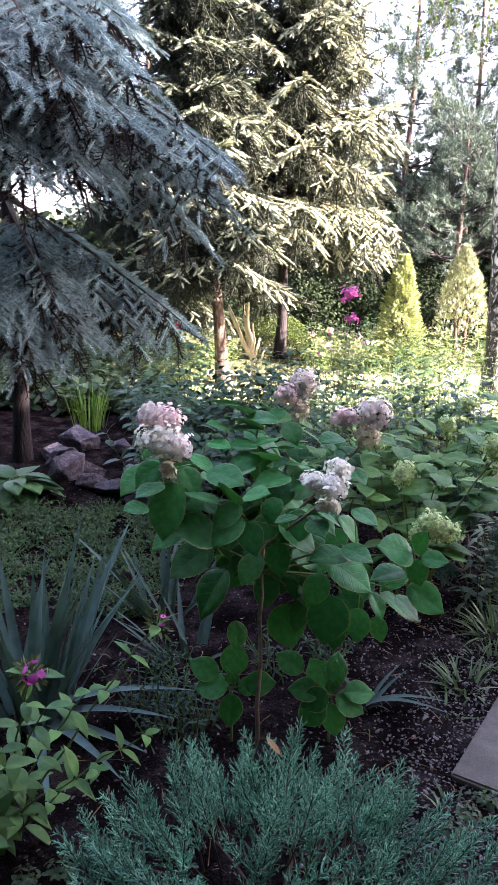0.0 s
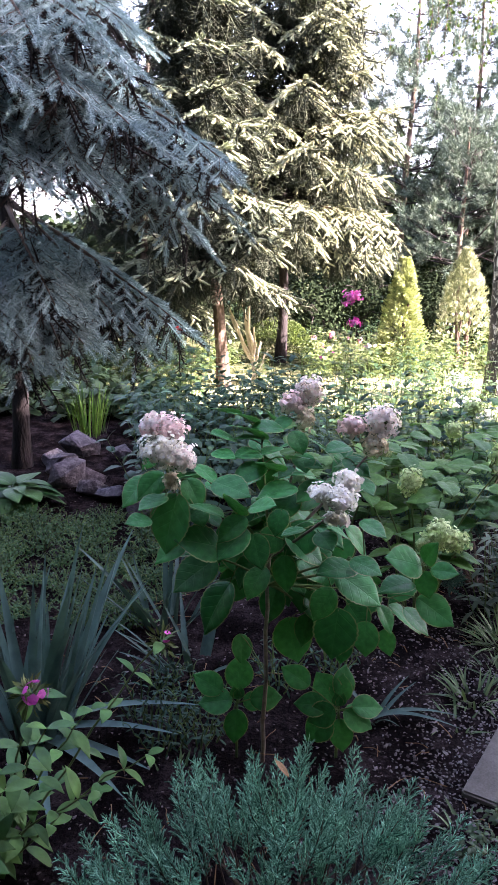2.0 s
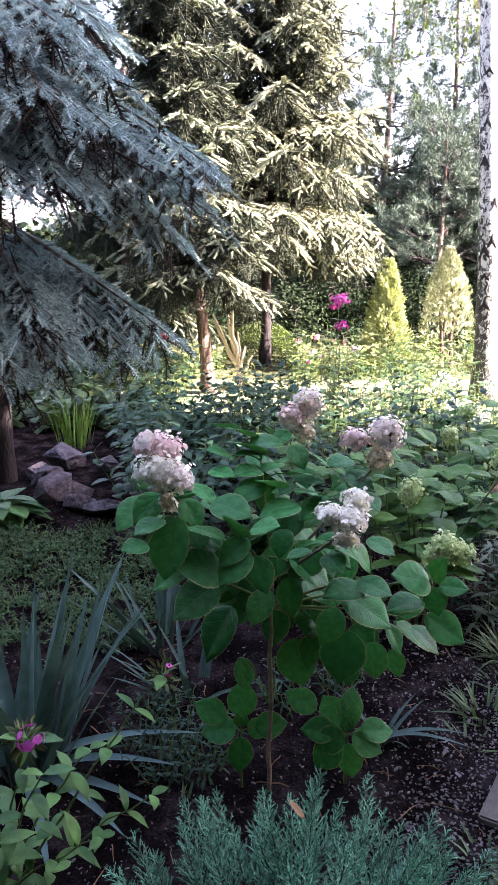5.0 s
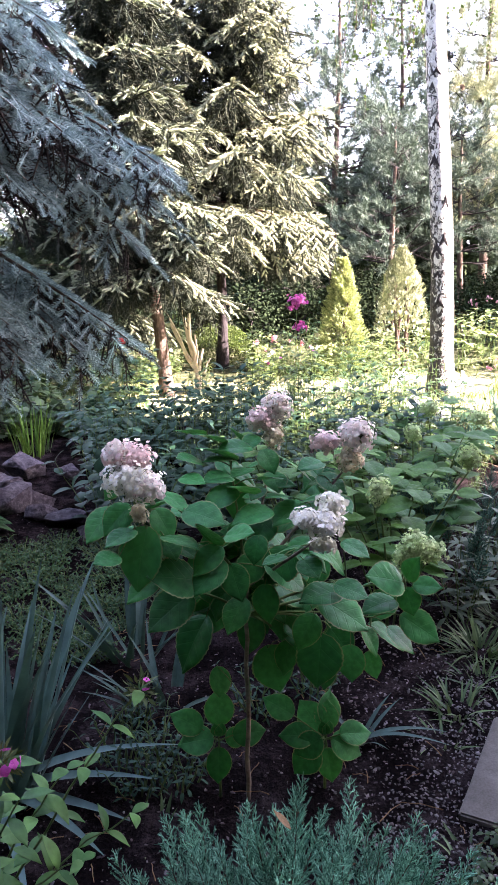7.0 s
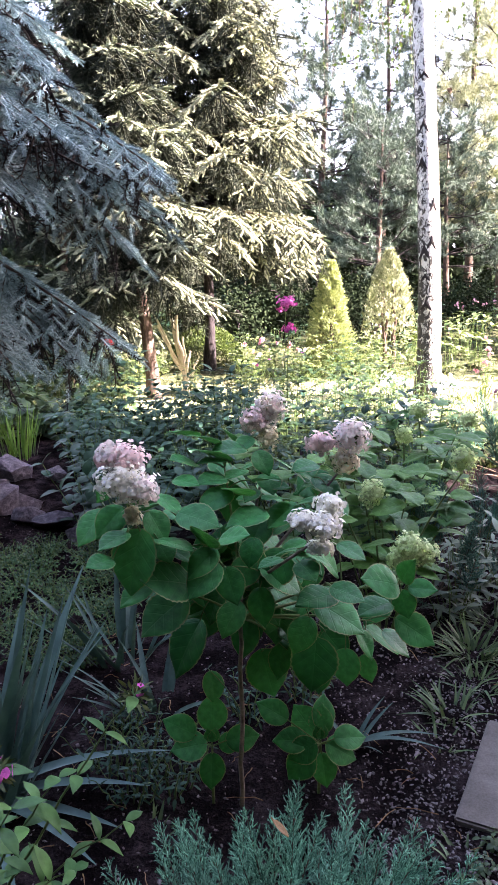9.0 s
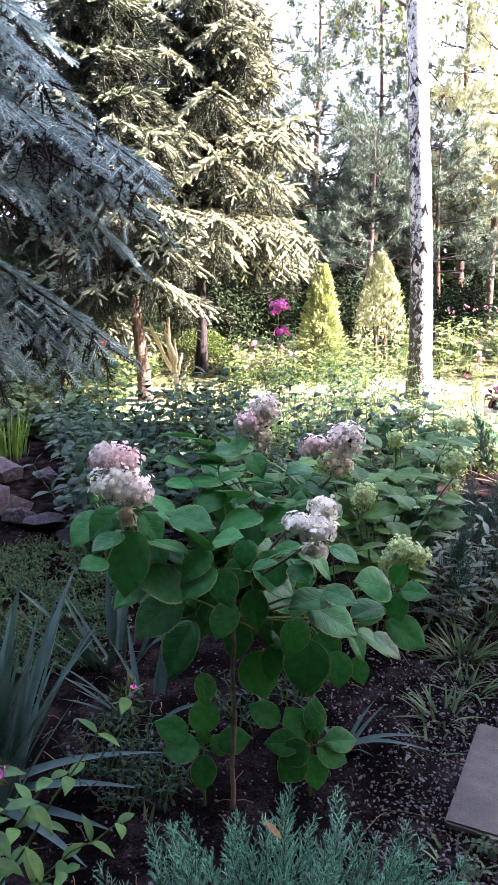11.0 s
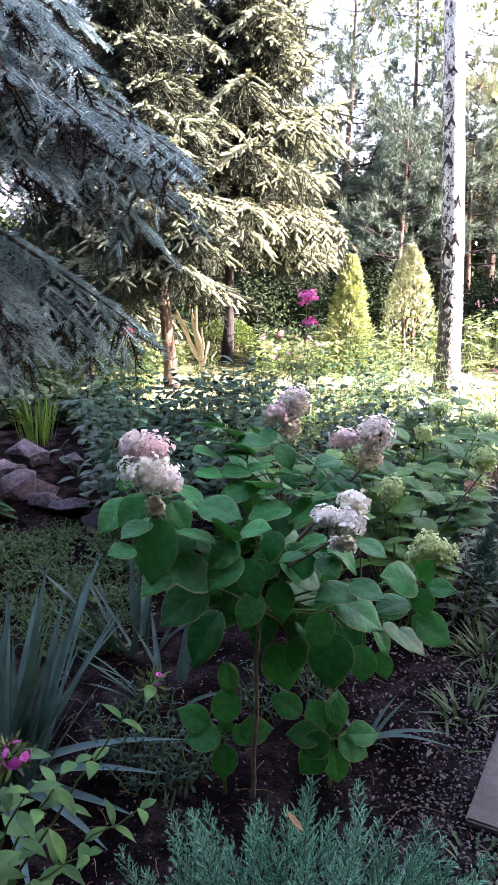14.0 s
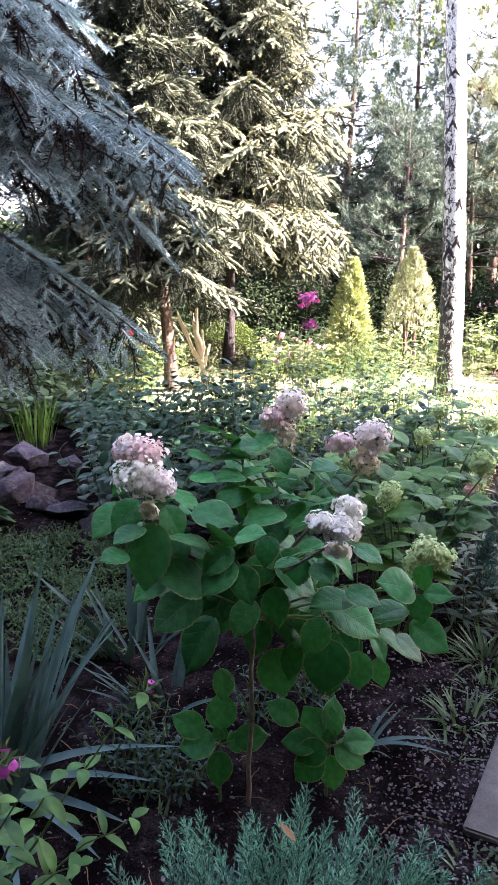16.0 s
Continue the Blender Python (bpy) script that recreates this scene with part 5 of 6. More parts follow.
def build_hydrangea():
    ob = thing("hydrangea", 0.04, 2.08, 0, "hydrangea with broad dark green leaves and pinkish-white panicles", "shrub")
    o = np.array((0.04, 2.08, 0.0))
    fork = np.array((0.045, 1.96, 0.66))
    part("stem", Builder().add(*tube(curve_points((0.04, 2.03, -0.03), fork, 0, 10, 0.003) - o, np.linspace(0.0068, 0.0052, 10), 8)), M_STEM, ob)
    lines = [curve_points((0.04, 2.03, 0.0), fork, 0, 10)[4:]]

    def branch(path, r0, r1, material):
        part("branch", Builder().add(*tube(path - o, np.linspace(r0, r1, len(path)), 6)), material, ob)
        lines.append(path)

    s = np.linspace(0, 1, 12)[:, None]
    for seed, (foot, lobes) in enumerate(HEADS):
        b = np.array(foot)
        mid = fork + (b - fork) * 0.40 + np.array((0, 0.02, -0.015))
        branch((1 - s) ** 2 * fork + 2 * s * (1 - s) * mid + s ** 2 * b, 0.0055, 0.0032, M_STEM)
        flower_head(ob, lobes, foot, 0.0078, seed + 1, o, "creamy white panicle" if seed == 3 else "pinkish-white panicle of papery florets")
    low = fork + (0, 0, -0.08)
    for end in ((0.49, 2.10, 0.585), (0.30, 1.97, 0.66), (0.40, 2.10, 0.48), (0.24, 2.06, 0.50), (-0.10, 1.95, 0.66), (0.02, 2.14, 0.95), (-0.14, 2.0, 0.88), (0.16, 2.12, 0.42)):
        e = np.array(end)
        branch((1 - s) * (low if end[2] < 0.7 else fork) + s * e + np.array((0, 0, 0.05)) * s * (1 - s), 0.0042, 0.0022, M_STEM_GREEN)
    wood = np.concatenate(lines)
    rg = np.random.default_rng(9)
    for k, (x0, y0, z0, x1, y1, z1) in enumerate(LOW_FRONT_LEAVES + FLANK_LEAVES + CROWN_LEAVES + TOP_LEAVES):
        a, b = np.array((x0, y0, z0)), np.array((x1, y1, z1))
        hung = k < len(LOW_FRONT_LEAVES) + len(FLANK_LEAVES)
        place_leaf(ob, HYD_LEAVES, a, b, k, rg.uniform(-0.45, 0.45) if hung else rg.uniform(-0.4, 0.4), (0, -0.5, 1.0) if hung else (0, -0.05, 1.0), o)
        near = wood[np.argmin(np.linalg.norm(wood - a, axis=1) + 0.3 * np.maximum(0, wood[:, 2] - a[2]))]
        part("leaf_stalk", Builder().add(*tube(curve_points(near, a, 0.01, 5) - o, np.linspace(0.0020, 0.0014, 5), 4)), M_STEM_GREEN, ob)
    # small leaves on the flowering shoots, under each panicle
    for foot, lobes in HEADS:
        for k in range(7):
            c = np.array(foot) + (fork - np.array(foot)) * (0.06 + 0.10 * (k // 2)) + rg.normal(0, 0.006, 3)
            a = k * 2.4 + rg.uniform(0, 0.6)
            d = unit(np.array((math.cos(a), math.sin(a), rg.uniform(-0.55, 0.0))))
            place_leaf(ob, HYD_LEAVES, c + d * 0.015, c + d * rg.uniform(0.065, 0.095), k, rg.uniform(-0.3, 0.3), (0, -0.1, 1), o)
            part("leaf_stalk", Builder().add(*tube(np.array([c, c + d * 0.017]) - o, [0.0018, 0.0014], 4)), M_STEM_GREEN, ob)
    # leaves deeper in the bush
    for k in range(130):
        c = wood[int(rg.integers(len(wood)))] + np.array((rg.normal(0, 0.03), rg.uniform(0.07, 0.26), rg.normal(-0.03, 0.05)))
        a = rg.uniform(0, 6.28)
        d = unit(np.array((math.cos(a), 0.6 * math.sin(a) + 0.2, -0.45)) + rg.normal(0, 0.15, 3))
        place_leaf(ob, HYD_LEAVES, c, c + d * rg.uniform(0.08, 0.13), k, rg.uniform(-0.3, 0.3), (0, -0.3, 1), o)
    return ob


build_hydrangea()


def rosette(x, y, z, leaves, seed, label):
    """A young shoot: broad leaves in opposite pairs round a short stem. leaves: the point of each, from the stem's top."""
    rg = np.random.default_rng(seed)
    ob = thing("hydrangea_sucker", x, y, 0, label, "shrub", "young shoots at the foot of the hydrangea")
    part("stem", Builder().add(*tube([(0, 0.02, -0.02), (0, 0.01, z * 0.5), (0, 0, z)], [0.005, 0.004, 0.003], 6)), M_STEM_GREEN, ob)
    face = np.array((0.0, -0.75, 0.66))
    for k, tip in enumerate(leaves):
        tip = np.array(tip)
        L = np.linalg.norm(tip)
        foot = np.array((0, 0, z)) + tip / L * max(0.02, L - 0.094) + face * 0.012 * (k % 3 - 1)
        part("leaf_stalk", Builder().add(*tube([(0, 0, z - 0.01), foot], [0.0022, 0.0016], 5)), M_STEM_GREEN, ob)
        place_leaf(ob, HYD_LEAVES, foot, np.array((0, 0, z)) + tip + face * 0.012 * (k % 3 - 1), k, rg.uniform(-0.2, 0.2), face + rg.normal(0, 0.15, 3))
    for sg in (-1, 1):
        place_leaf(ob, HYD_LEAVES, (0, 0, z + 0.004), np.array((0.012 * sg, -0.005, z + 0.045)), 1, 0.3 * sg, face)
    return ob


rosette(-0.037, 2.03, 0.184, [(0.008, 0.051, 0.120), (-0.127, 0.023, 0.069), (-0.111, -0.010, -0.002), (-0.005, -0.054, -0.107), (0.082, -0.002, -0.003), (0.133, 0.02, -0.003)], 201, "low shoot of broad dark green leaves")
rosette(0.260, 2.03, 0.166, [(0.014, 0.039, 0.087), (-0.130, 0.0, 0.013), (-0.091, -0.021, -0.038), (0.012, -0.052, -0.116), (0.101, -0.019, -0.052), (0.133, 0.02, -0.012), (-0.062, 0.046, 0.086), (-0.165, 0.06, 0.096), (-0.095, -0.03, -0.095), (0.03, 0.07, 0.10)],
        202, "low shoot of broad green leaves with brown rims")


def lime_hydrangea(x, y, h, heads, seed, n_shoots=7):
    rg = np.random.default_rng(seed)
    ob = thing("lime_hydrangea", x, y, 0, "hydrangea with lime-green flower heads and fresh green leaves", "shrub", "lime hydrangeas")
    for s in range(n_shoots):
        a = s * 2.4 + rg.normal(0, 0.2)
        e = np.array((math.cos(a) * 0.24, math.sin(a) * 0.2, h * rg.uniform(0.72, 1.0)))
        path = curve_points((0.02 * math.cos(a), 0.02 * math.sin(a), -0.02), e, 0.06, 8, 0.006)
        part("branch", Builder().add(*tube(path, np.linspace(0.005, 0.002, 8), 5)), M_STEM_GREEN, ob)
        for i, q in enumerate((0.45, 0.62, 0.78, 0.9, 1.0)):
            c = np.array([np.interp(q, np.linspace(0, 1, 8), path[:, k]) for k in range(3)])
            for sg in (0, math.pi):
                b = a + i * 1.57 + sg
                d = unit(np.array((math.cos(b), math.sin(b), rg.uniform(-0.25, 0.2))))
                place_leaf(ob, LIME_LEAVES, c, c + d * rg.uniform(0.08, 0.13), i, rg.uniform(-0.3, 0.3), (0, -0.1, 1))
    for k, lobes in enumerate(heads):
        foot = np.array(lobes[0][0]) - (0, 0, lobes[0][1][2] + 0.01)
        flower_head(ob, [(c, r, M_SEPAL_LIME) for c, r in lobes], foot, 0.0074, seed + k, (x, y, 0), "lime-green dome of florets")
        part("flower_stem", Builder().add(*tube(curve_points(foot - (x, y, 0), (0.0, 0.0, 0.1), 0.05, 6), np.linspace(0.003, 0.005, 6), 5)), M_STEM_GREEN, ob)


lime_hydrangea(0.66, 2.85, 0.72, [[((0.600, 2.36, 0.580), (0.050, 0.045, 0.048)), ((0.567, 2.37, 0.540), (0.036, 0.034, 0.030)), ((0.652, 2.37, 0.553), (0.045, 0.040, 0.034))],
                                  [((0.575, 2.71, 0.65), (0.045, 0.04, 0.05))], [((0.905, 2.74, 0.75), (0.045, 0.04, 0.045))]], 211)
lime_hydrangea(1.25, 4.1, 0.66, [[((1.155, 3.98, 0.67), (0.055, 0.05, 0.045))], [((1.405, 3.94, 0.62), (0.05, 0.045, 0.04))]], 215)
lime_hydrangea(0.98, 3.62, 0.66, [[((0.93, 3.50, 0.66), (0.04, 0.04, 0.04))]], 221, 9)
lime_hydrangea(0.74, 3.30, 0.60, [], 224, 8)
lime_hydrangea(0.40, 3.25, 0.72, [[((0.525, 3.09, 0.67), (0.045, 0.04, 0.045))]], 218, 6)


# ---- junipers ----
def juniper_plume(rg, o, d, L, mats, wood):
    """A pointed feathery branch: side branchlets all round it, shorter towards the tip, each set with scale-leaf twigs."""
    s = np.linspace(0, 1, 7)[:, None]
    tipdir = unit(d + np.array((0, 0, 0.5)) + rg.normal(0, 0.12, 3))
    path = o + (d * s + (tipdir - d) * s ** 2 * 0.5) * L
    wood.add(*tube(path, np.linspace(0.0030, 0.0008, 7), 3))
    n = max(8, int(L / 0.0115))
    ax = unit(path[-1] - path[0])
    e1 = unit(np.cross(ax, (0.3, 0.2, 1.0)))
    e2 = np.cross(ax, e1)
    for k in range(n):
        q = 0.25 + 0.75 * (k + rg.random() * 0.5) / n
        c = np.array([np.interp(q, s[:, 0], path[:, j]) for j in range(3)])
        a = k * 2.39996 + rg.normal(0, 0.3)
        out = math.cos(a) * e1 + math.sin(a) * e2 * 0.8
        e = unit(ax + out * rg.uniform(0.55, 0.85) + np.array((0, 0, 0.12)))
        ln = L * 0.30 * (1.0 - q) ** 0.75 * rg.uniform(0.7, 1.2) + 0.014
        m = max(2, int(ln / 0.0080))
        t = (np.arange(m) + 0.5) / m
        sd = unit(np.cross(e, out + rg.normal(0, 0.3, 3)))
        sg = np.where(np.arange(m) % 2 == 0, 1.0, -1.0)[:, None]
        mats.append((c + e * (t * ln)[:, None], unit(e + sd * sg * 0.7 + rg.normal(0, 0.12, (m, 3))), 0.012 + 0.012 * (1 - t) * rg.uniform(0.6, 1.2, m)))
        mats.append((c[None] + e * ln * 0.5, e[None], np.array([ln * 0.62])))
        mats.append((c[None], e[None], np.array([ln * 0.55])))
    mats.append((path[-1:] - ax * 0.01, ax[None], np.array([0.03])))


def scale_twig(seed=1):
    """A short twig with tight forward-pointing scale leaves."""
    b = Builder().add(*tube([(0, 0, 0), (0.02, 0.55, 0), (0, 1.0, 0.02)], [0.055, 0.050, 0.012], 3))
    for k in range(3):
        a = k * 2.4 + seed
        d = unit(np.array((math.cos(a) * 0.55, 1.0, math.sin(a) * 0.55)))
        w = unit(np.cross(d, (0.2, 0.1, 1))) * 0.05
        f = np.array((0, 0.15 + 0.25 * k, 0))
        b.add([f, f + d * 0.15 + w, f + d * 0.32, f + d * 0.15 - w], [(0, 1, 2, 3)])
    return np.concatenate(b.v), np.concatenate(b.f)


TWIG = scale_twig()


def juniper(name, x, y, rx, ry, h, n, seed, material, label, rise=0.9, length=(0.25, 0.42)):
    rg = np.random.default_rng(seed)
    ob = thing(name, x, y, 0, label, "shrub")
    wood, mats = Builder(), []
    for k in range(n):
        a = k * 2.39996 + rg.normal(0, 0.2)
        q = math.sqrt((k + 0.5) / n)
        o = np.array((math.cos(a) * rx * q * 0.8, math.sin(a) * ry * q * 0.8, h * (0.2 + 0.5 * (1 - q ** 2))))
        out = np.array((math.cos(a) * (0.12 + q * 0.75), math.sin(a) * (0.12 + q * 0.75), rise * rg.uniform(0.75, 1.2)))
        juniper_plume(rg, o, unit(out + rg.normal(0, 0.25, 3)), rg.uniform(*length), mats, wood)
    for k in range(14):
        a = k * 0.45 * 3.1
        wood.add(*tube(curve_points((0, 0, -0.02), (math.cos(a) * rx * 0.8, math.sin(a) * ry * 0.8, h * 0.4), 0.03, 6), np.linspace(0.009, 0.003, 6), 5))
    part("twig_work", wood, M_TWIG, ob, kind="stuff")
    p, d, z = (np.concatenate(c) for c in zip(*mats))
    thick = np.clip(0.024 / z, 0.35, 1.5) * z
    part("foliage", Builder().stamp(TWIG, frames(p, d, rg.normal(0, 1, p.shape), z, thick)), material, ob, kind="stuff")
    return ob


juniper("juniper", 0.08, 1.36, 0.42, 0.26, 0.23, 128, 301, M_JUNIPER, "spreading juniper with feathery blue-green sprays", length=(0.12, 0.29), rise=1.0)
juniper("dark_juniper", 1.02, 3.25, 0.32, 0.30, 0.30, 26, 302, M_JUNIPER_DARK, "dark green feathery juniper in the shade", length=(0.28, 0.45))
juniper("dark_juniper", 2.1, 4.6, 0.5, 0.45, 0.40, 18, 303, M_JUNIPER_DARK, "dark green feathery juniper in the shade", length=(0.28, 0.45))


# ---- sword leaves, grasses ----
def blades(name, x, y, n, length, width, material, label, category, seed, spread=0.08, lean=(0.1, 0.5), curl=(0.1, 0.5), group="", each=True, arcs=()):
    """A clump of upright or arching blades, each a part where they are few."""
    rg = np.random.default_rng(seed)
    ob = thing(name, x, y, 0, label, category, group)
    b = Builder()
    meshes = [Builder().add(*blade_template(width / length[1], 8, c)).mesh("blade", material) for c in np.linspace(*curl, 4)]
    for k in range(n):
        a = rg.uniform(0, 6.283)
        r = spread * math.sqrt(rg.random())
        le = rg.uniform(*lean)
        o = np.array((math.cos(a) * r, math.sin(a) * r, -0.02))
        fan = a + rg.normal(0, 0.4)
        d = unit(np.array((math.cos(fan) * le, math.sin(fan) * le, 1.0)))
        up = np.array((-math.cos(fan), -math.sin(fan), 0.3 + le)) + rg.normal(0, 0.3, 3)
        L = rg.uniform(*length)
        if each:
            part("blade", meshes[int(rg.integers(4))], None, ob, at=mat4(frames([o], [d], [up], L)[0]))
        else:
            b.stamp(blade_template(width / length[1], 5, rg.uniform(*curl)), frames([o], [d], [up], L))
    for (dx, dy, dz, L, c) in arcs:
        m = Builder().add(*blade_template(width / L, 10, c)).mesh("blade", material)
        d = unit(np.array((dx, dy, dz)))
        part("blade", m, None, ob, at=mat4(frames([(0, 0, 0.0)], [d], [(-dx, -dy, 1.2)], L)[0]))
    if not each:
        part("foliage", b, material, ob, kind="stuff")
    return ob


blades("iris", -0.66, 2.10, 44, (0.38, 0.66), 0.044, M_IRIS, "clump of blue-green sword-shaped iris leaves", "plant", 401, spread=0.10, lean=(0.05, 0.55), curl=(0.0, 0.18),
       arcs=[(0.75, 0.05, 0.62, 0.46, 0.55), (0.8, -0.15, 0.45, 0.44, 0.35), (0.55, -0.5, 0.40, 0.40, 0.45), (0.7, -0.3, 0.22, 0.40, 0.25), (0.25, -0.65, 0.35, 0.45, 0.4)])
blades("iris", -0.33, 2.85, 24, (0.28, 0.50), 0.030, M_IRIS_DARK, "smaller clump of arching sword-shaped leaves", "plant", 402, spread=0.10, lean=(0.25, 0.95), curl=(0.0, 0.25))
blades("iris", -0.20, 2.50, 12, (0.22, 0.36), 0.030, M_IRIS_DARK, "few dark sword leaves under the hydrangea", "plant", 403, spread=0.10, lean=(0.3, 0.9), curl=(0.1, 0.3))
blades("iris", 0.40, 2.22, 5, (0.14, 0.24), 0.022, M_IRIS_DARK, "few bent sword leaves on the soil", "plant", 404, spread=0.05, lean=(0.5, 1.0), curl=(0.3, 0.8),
       arcs=[(0.8, -0.25, 0.75, 0.22, 0.75), (0.9, 0.0, 0.6, 0.24, 0.6)])
blades("grass_clump", -1.27, 6.0, 60, (0.30, 0.46), 0.014, M_TUFT, "upright tuft of bright green grass", "grass", 405, spread=0.14, lean=(0.0, 0.3), curl=(0.0, 0.2), each=False)
for k, (x, y, n, s) in enumerate([(0.98, 2.72, 90, 0.20), (0.76, 2.36, 44, 0.16), (0.90, 2.52, 30, 0.14), (1.16, 2.95, 70, 0.20), (0.66, 2.22, 16, 0.10), (1.3, 3.3, 40, 0.18), (-0.22, 1.92, 14, 0.09), (0.58, 1.74, 12, 0.09)]):
    blades("grass_clump", x, y, n, (s * 0.45, s * 0.85), 0.012, M_LOW_TUFT, "low tuft of narrow leaves on bare soil", "grass", 410 + k, spread=0.07, lean=(0.3, 1.5), curl=(0.1, 0.6), group="tufts on the soil", each=False)


# ---- leafy stems ----
def leafy_stem(b_leaf, plant, o, e, rg, pairs, size, template, sag=0.03, droop=-0.1, r=0.004):
    path = curve_points(o, e, sag, 8, 0.004)
    part("stem", Builder().add(*tube(path, np.linspace(r, r * 0.4, 8), 4)), M_STEM_GREEN, plant)
    for i in range(pairs):
        q = 0.15 + 0.85 * i / max(1, pairs - 1)
        c = np.array([np.interp(q, np.linspace(0, 1, 8), path[:, k]) for k in range(3)])
        t = unit(np.asarray(e, float) - o)
        s1 = unit(np.cross(t, (0.1, 0.2, 1.0)))
        s2 = np.cross(t, s1)
        s = s1 if i % 2 else s2
        for sg in (1, -1):
            d = unit(s * sg + t * 0.55 + np.array((0, 0, droop)) + rg.normal(0, 0.18, 3))
            b_leaf.stamp(template, frames([c], [d], [t + np.array((0, 0, 0.8))], size * rg.uniform(0.75, 1.1) * (1.05 - 0.3 * q)))
    return path[-1]


PHLOX_LEAF = leaf_template(0.40, 8, 4, 0.35, 0.28, 0.46)


def phlox_flowers(b, c, rg, n, r, size):
    d = unit(rg.normal(0, 1, (n, 3)) + np.array((0, 0, 0.5)))
    b.stamp(FLORETS5, frames(np.asarray(c) + d * r, np.cross(d, rg.normal(0, 1, (n, 3))), d, size * rg.uniform(0.8, 1.15, n)))


FLORETS5 = floret_template(8, 5)


def front_phlox():
    ob = thing("phlox", -0.62, 1.62, 0, "phlox with pointed green leaves and a few magenta flowers", "plant")
    rg = np.random.default_rng(501)
    leaf, bud = Builder(), Builder()
    o = np.array((-0.62, 1.62, 0.0))
    ends = [(-0.21, 1.66, 0.57), (-0.46, 1.47, 0.55), (-0.37, 1.62, 0.42), (-0.52, 1.44, 0.34), (-0.62, 1.50, 0.42), (-0.66, 1.58, 0.5), (-0.24, 1.62, 0.30), (-0.56, 1.38, 0.22), (-0.44, 1.50, 0.45), (-0.58, 1.40, 0.30), (-0.34, 1.54, 0.26)]
    for k, e in enumerate(ends):
        leafy_stem(leaf, ob, np.array((0.03 * math.cos(k), 0.03 * math.sin(k), -0.02)), np.array(e) - o, rg, 6, 0.088, PHLOX_LEAF, 0.03)
    fl = Builder()
    for e, n in ((ends[0], 70), (ends[1], 110)):
        c = np.array(e) - o
        d = unit(rg.normal(0, 1, (n, 3)) + np.array((0, 0, 0.4)))
        bud.stamp(NARROW_LEAF, frames(c + d * rg.uniform(0.006, 0.028, (n, 1)), d, rg.normal(0, 1, (n, 3)), 0.024 * rg.uniform(0.6, 1.2, n)))
    phlox_flowers(fl, np.array(ends[0]) - o + np.array((0.012, -0.01, 0.02)), rg, 2, 0.012, 0.009)
    phlox_flowers(fl, np.array(ends[1]) - o + np.array((0.015, -0.02, 0.015)), rg, 9, 0.026, 0.012)
    part("foliage", leaf, M_PHLOX, ob, kind="stuff")
    part("bud_tip", bud, M_BED_LIGHT, ob, kind="stuff")
    part("blossom", fl, M_PHLOX_FLOWER, ob, "magenta flowers", kind="stuff")


front_phlox()


def shrub_mesh(seed, h, r, n, size, template, material, name, label, flower=None, n_fl=0, fl_size=0.02, fl_r=0.03, n_stem=9, category="plant"):
    """An upright perennial: several stems with leaves all along, perhaps flowers on top."""
    rg = np.random.default_rng(seed)
    ob = thing(name, 0, -60, 0, label, category)
    leaf = Builder()
    for k in range(n_stem):
        a = k * 2.4
        q = math.sqrt((k + 0.5) / n_stem)
        e = np.array((math.cos(a) * r * q, math.sin(a) * r * q, h * rg.uniform(0.72, 1.05) * (1.08 - 0.25 * q)))
        tip = leafy_stem(leaf, ob, np.array((e[0] * 0.3, e[1] * 0.3, -0.02)), e, rg, max(3, n // n_stem // 2), size, template, 0.02, rg.uniform(-0.4, 0.1), 0.003)
        if flower and k < n_fl:
            fl = Builder()
            phlox_flowers(fl, tip, rg, 11, fl_r, fl_size * 1.25)
            part("flower_head", fl, flower, ob, kind="stuff")
    part("foliage", leaf, material, ob, kind="stuff")
    return ob


def plant_out(kinds, spots, seed, sizes=(0.8, 1.25), group=""):
    """Copies of the kinds, turned and scaled, at the spots; the first model of each kind takes the first spot."""
    rg = np.random.default_rng(seed)
    used = set()
    for i, (x, y) in enumerate(spots):
        k = kinds[i % len(kinds)]
        s = rg.uniform(*sizes)
        m = Matrix.Translation((x, y, float(height(x, y)))) @ Euler((0, 0, rg.uniform(0, 6.28))).to_matrix().to_4x4()
        if k.name in used:
            k2 = copy_thing(k, m)
        else:
            used.add(k.name)
            k.matrix_basis = m
            k2 = k
        k2.scale = (s, s, s)
        tagged(k2, group=group)


def area(n, x0, x1, y0, y1, seed, gap=0.16, keep=None):
    """Spots spread over a stretch of bed, not too near one another."""
    rg = np.random.default_rng(seed)
    got = []
    for _ in range(n * 30):
        p = (rg.uniform(x0, x1), rg.uniform(y0, y1))
        if (keep is None or keep(*p)) and all((p[0] - q[0]) ** 2 + (p[1] - q[1]) ** 2 > gap ** 2 for q in got):
            got.append(p)
            if len(got) == n:
                break
    return got


OVAL = leaf_template(0.62, 4, 2, 0.3, 0.25, 0.45)
rose_dark = [shrub_mesh(600 + k, 0.36 + 0.13 * k, 0.26, 96, 0.105, OVAL, M_BED_DARK_SHADED, "rose_bush", "dark green leafy bush in the shaded bed") for k in range(3)]
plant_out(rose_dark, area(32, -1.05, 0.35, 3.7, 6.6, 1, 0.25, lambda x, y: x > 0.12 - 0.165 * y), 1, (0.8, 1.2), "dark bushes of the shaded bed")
mid_bed = [shrub_mesh(610 + k, 0.62, 0.20, 104, 0.085, OVAL if k else PHLOX_LEAF, M_BED_MID, "perennial", "upright green perennial with many leaves") for k in range(3)]
plant_out(mid_bed, area(26, 0.0, 1.7, 4.3, 7.0, 2, 0.28), 2, (0.75, 1.1), "green perennials of the bed")
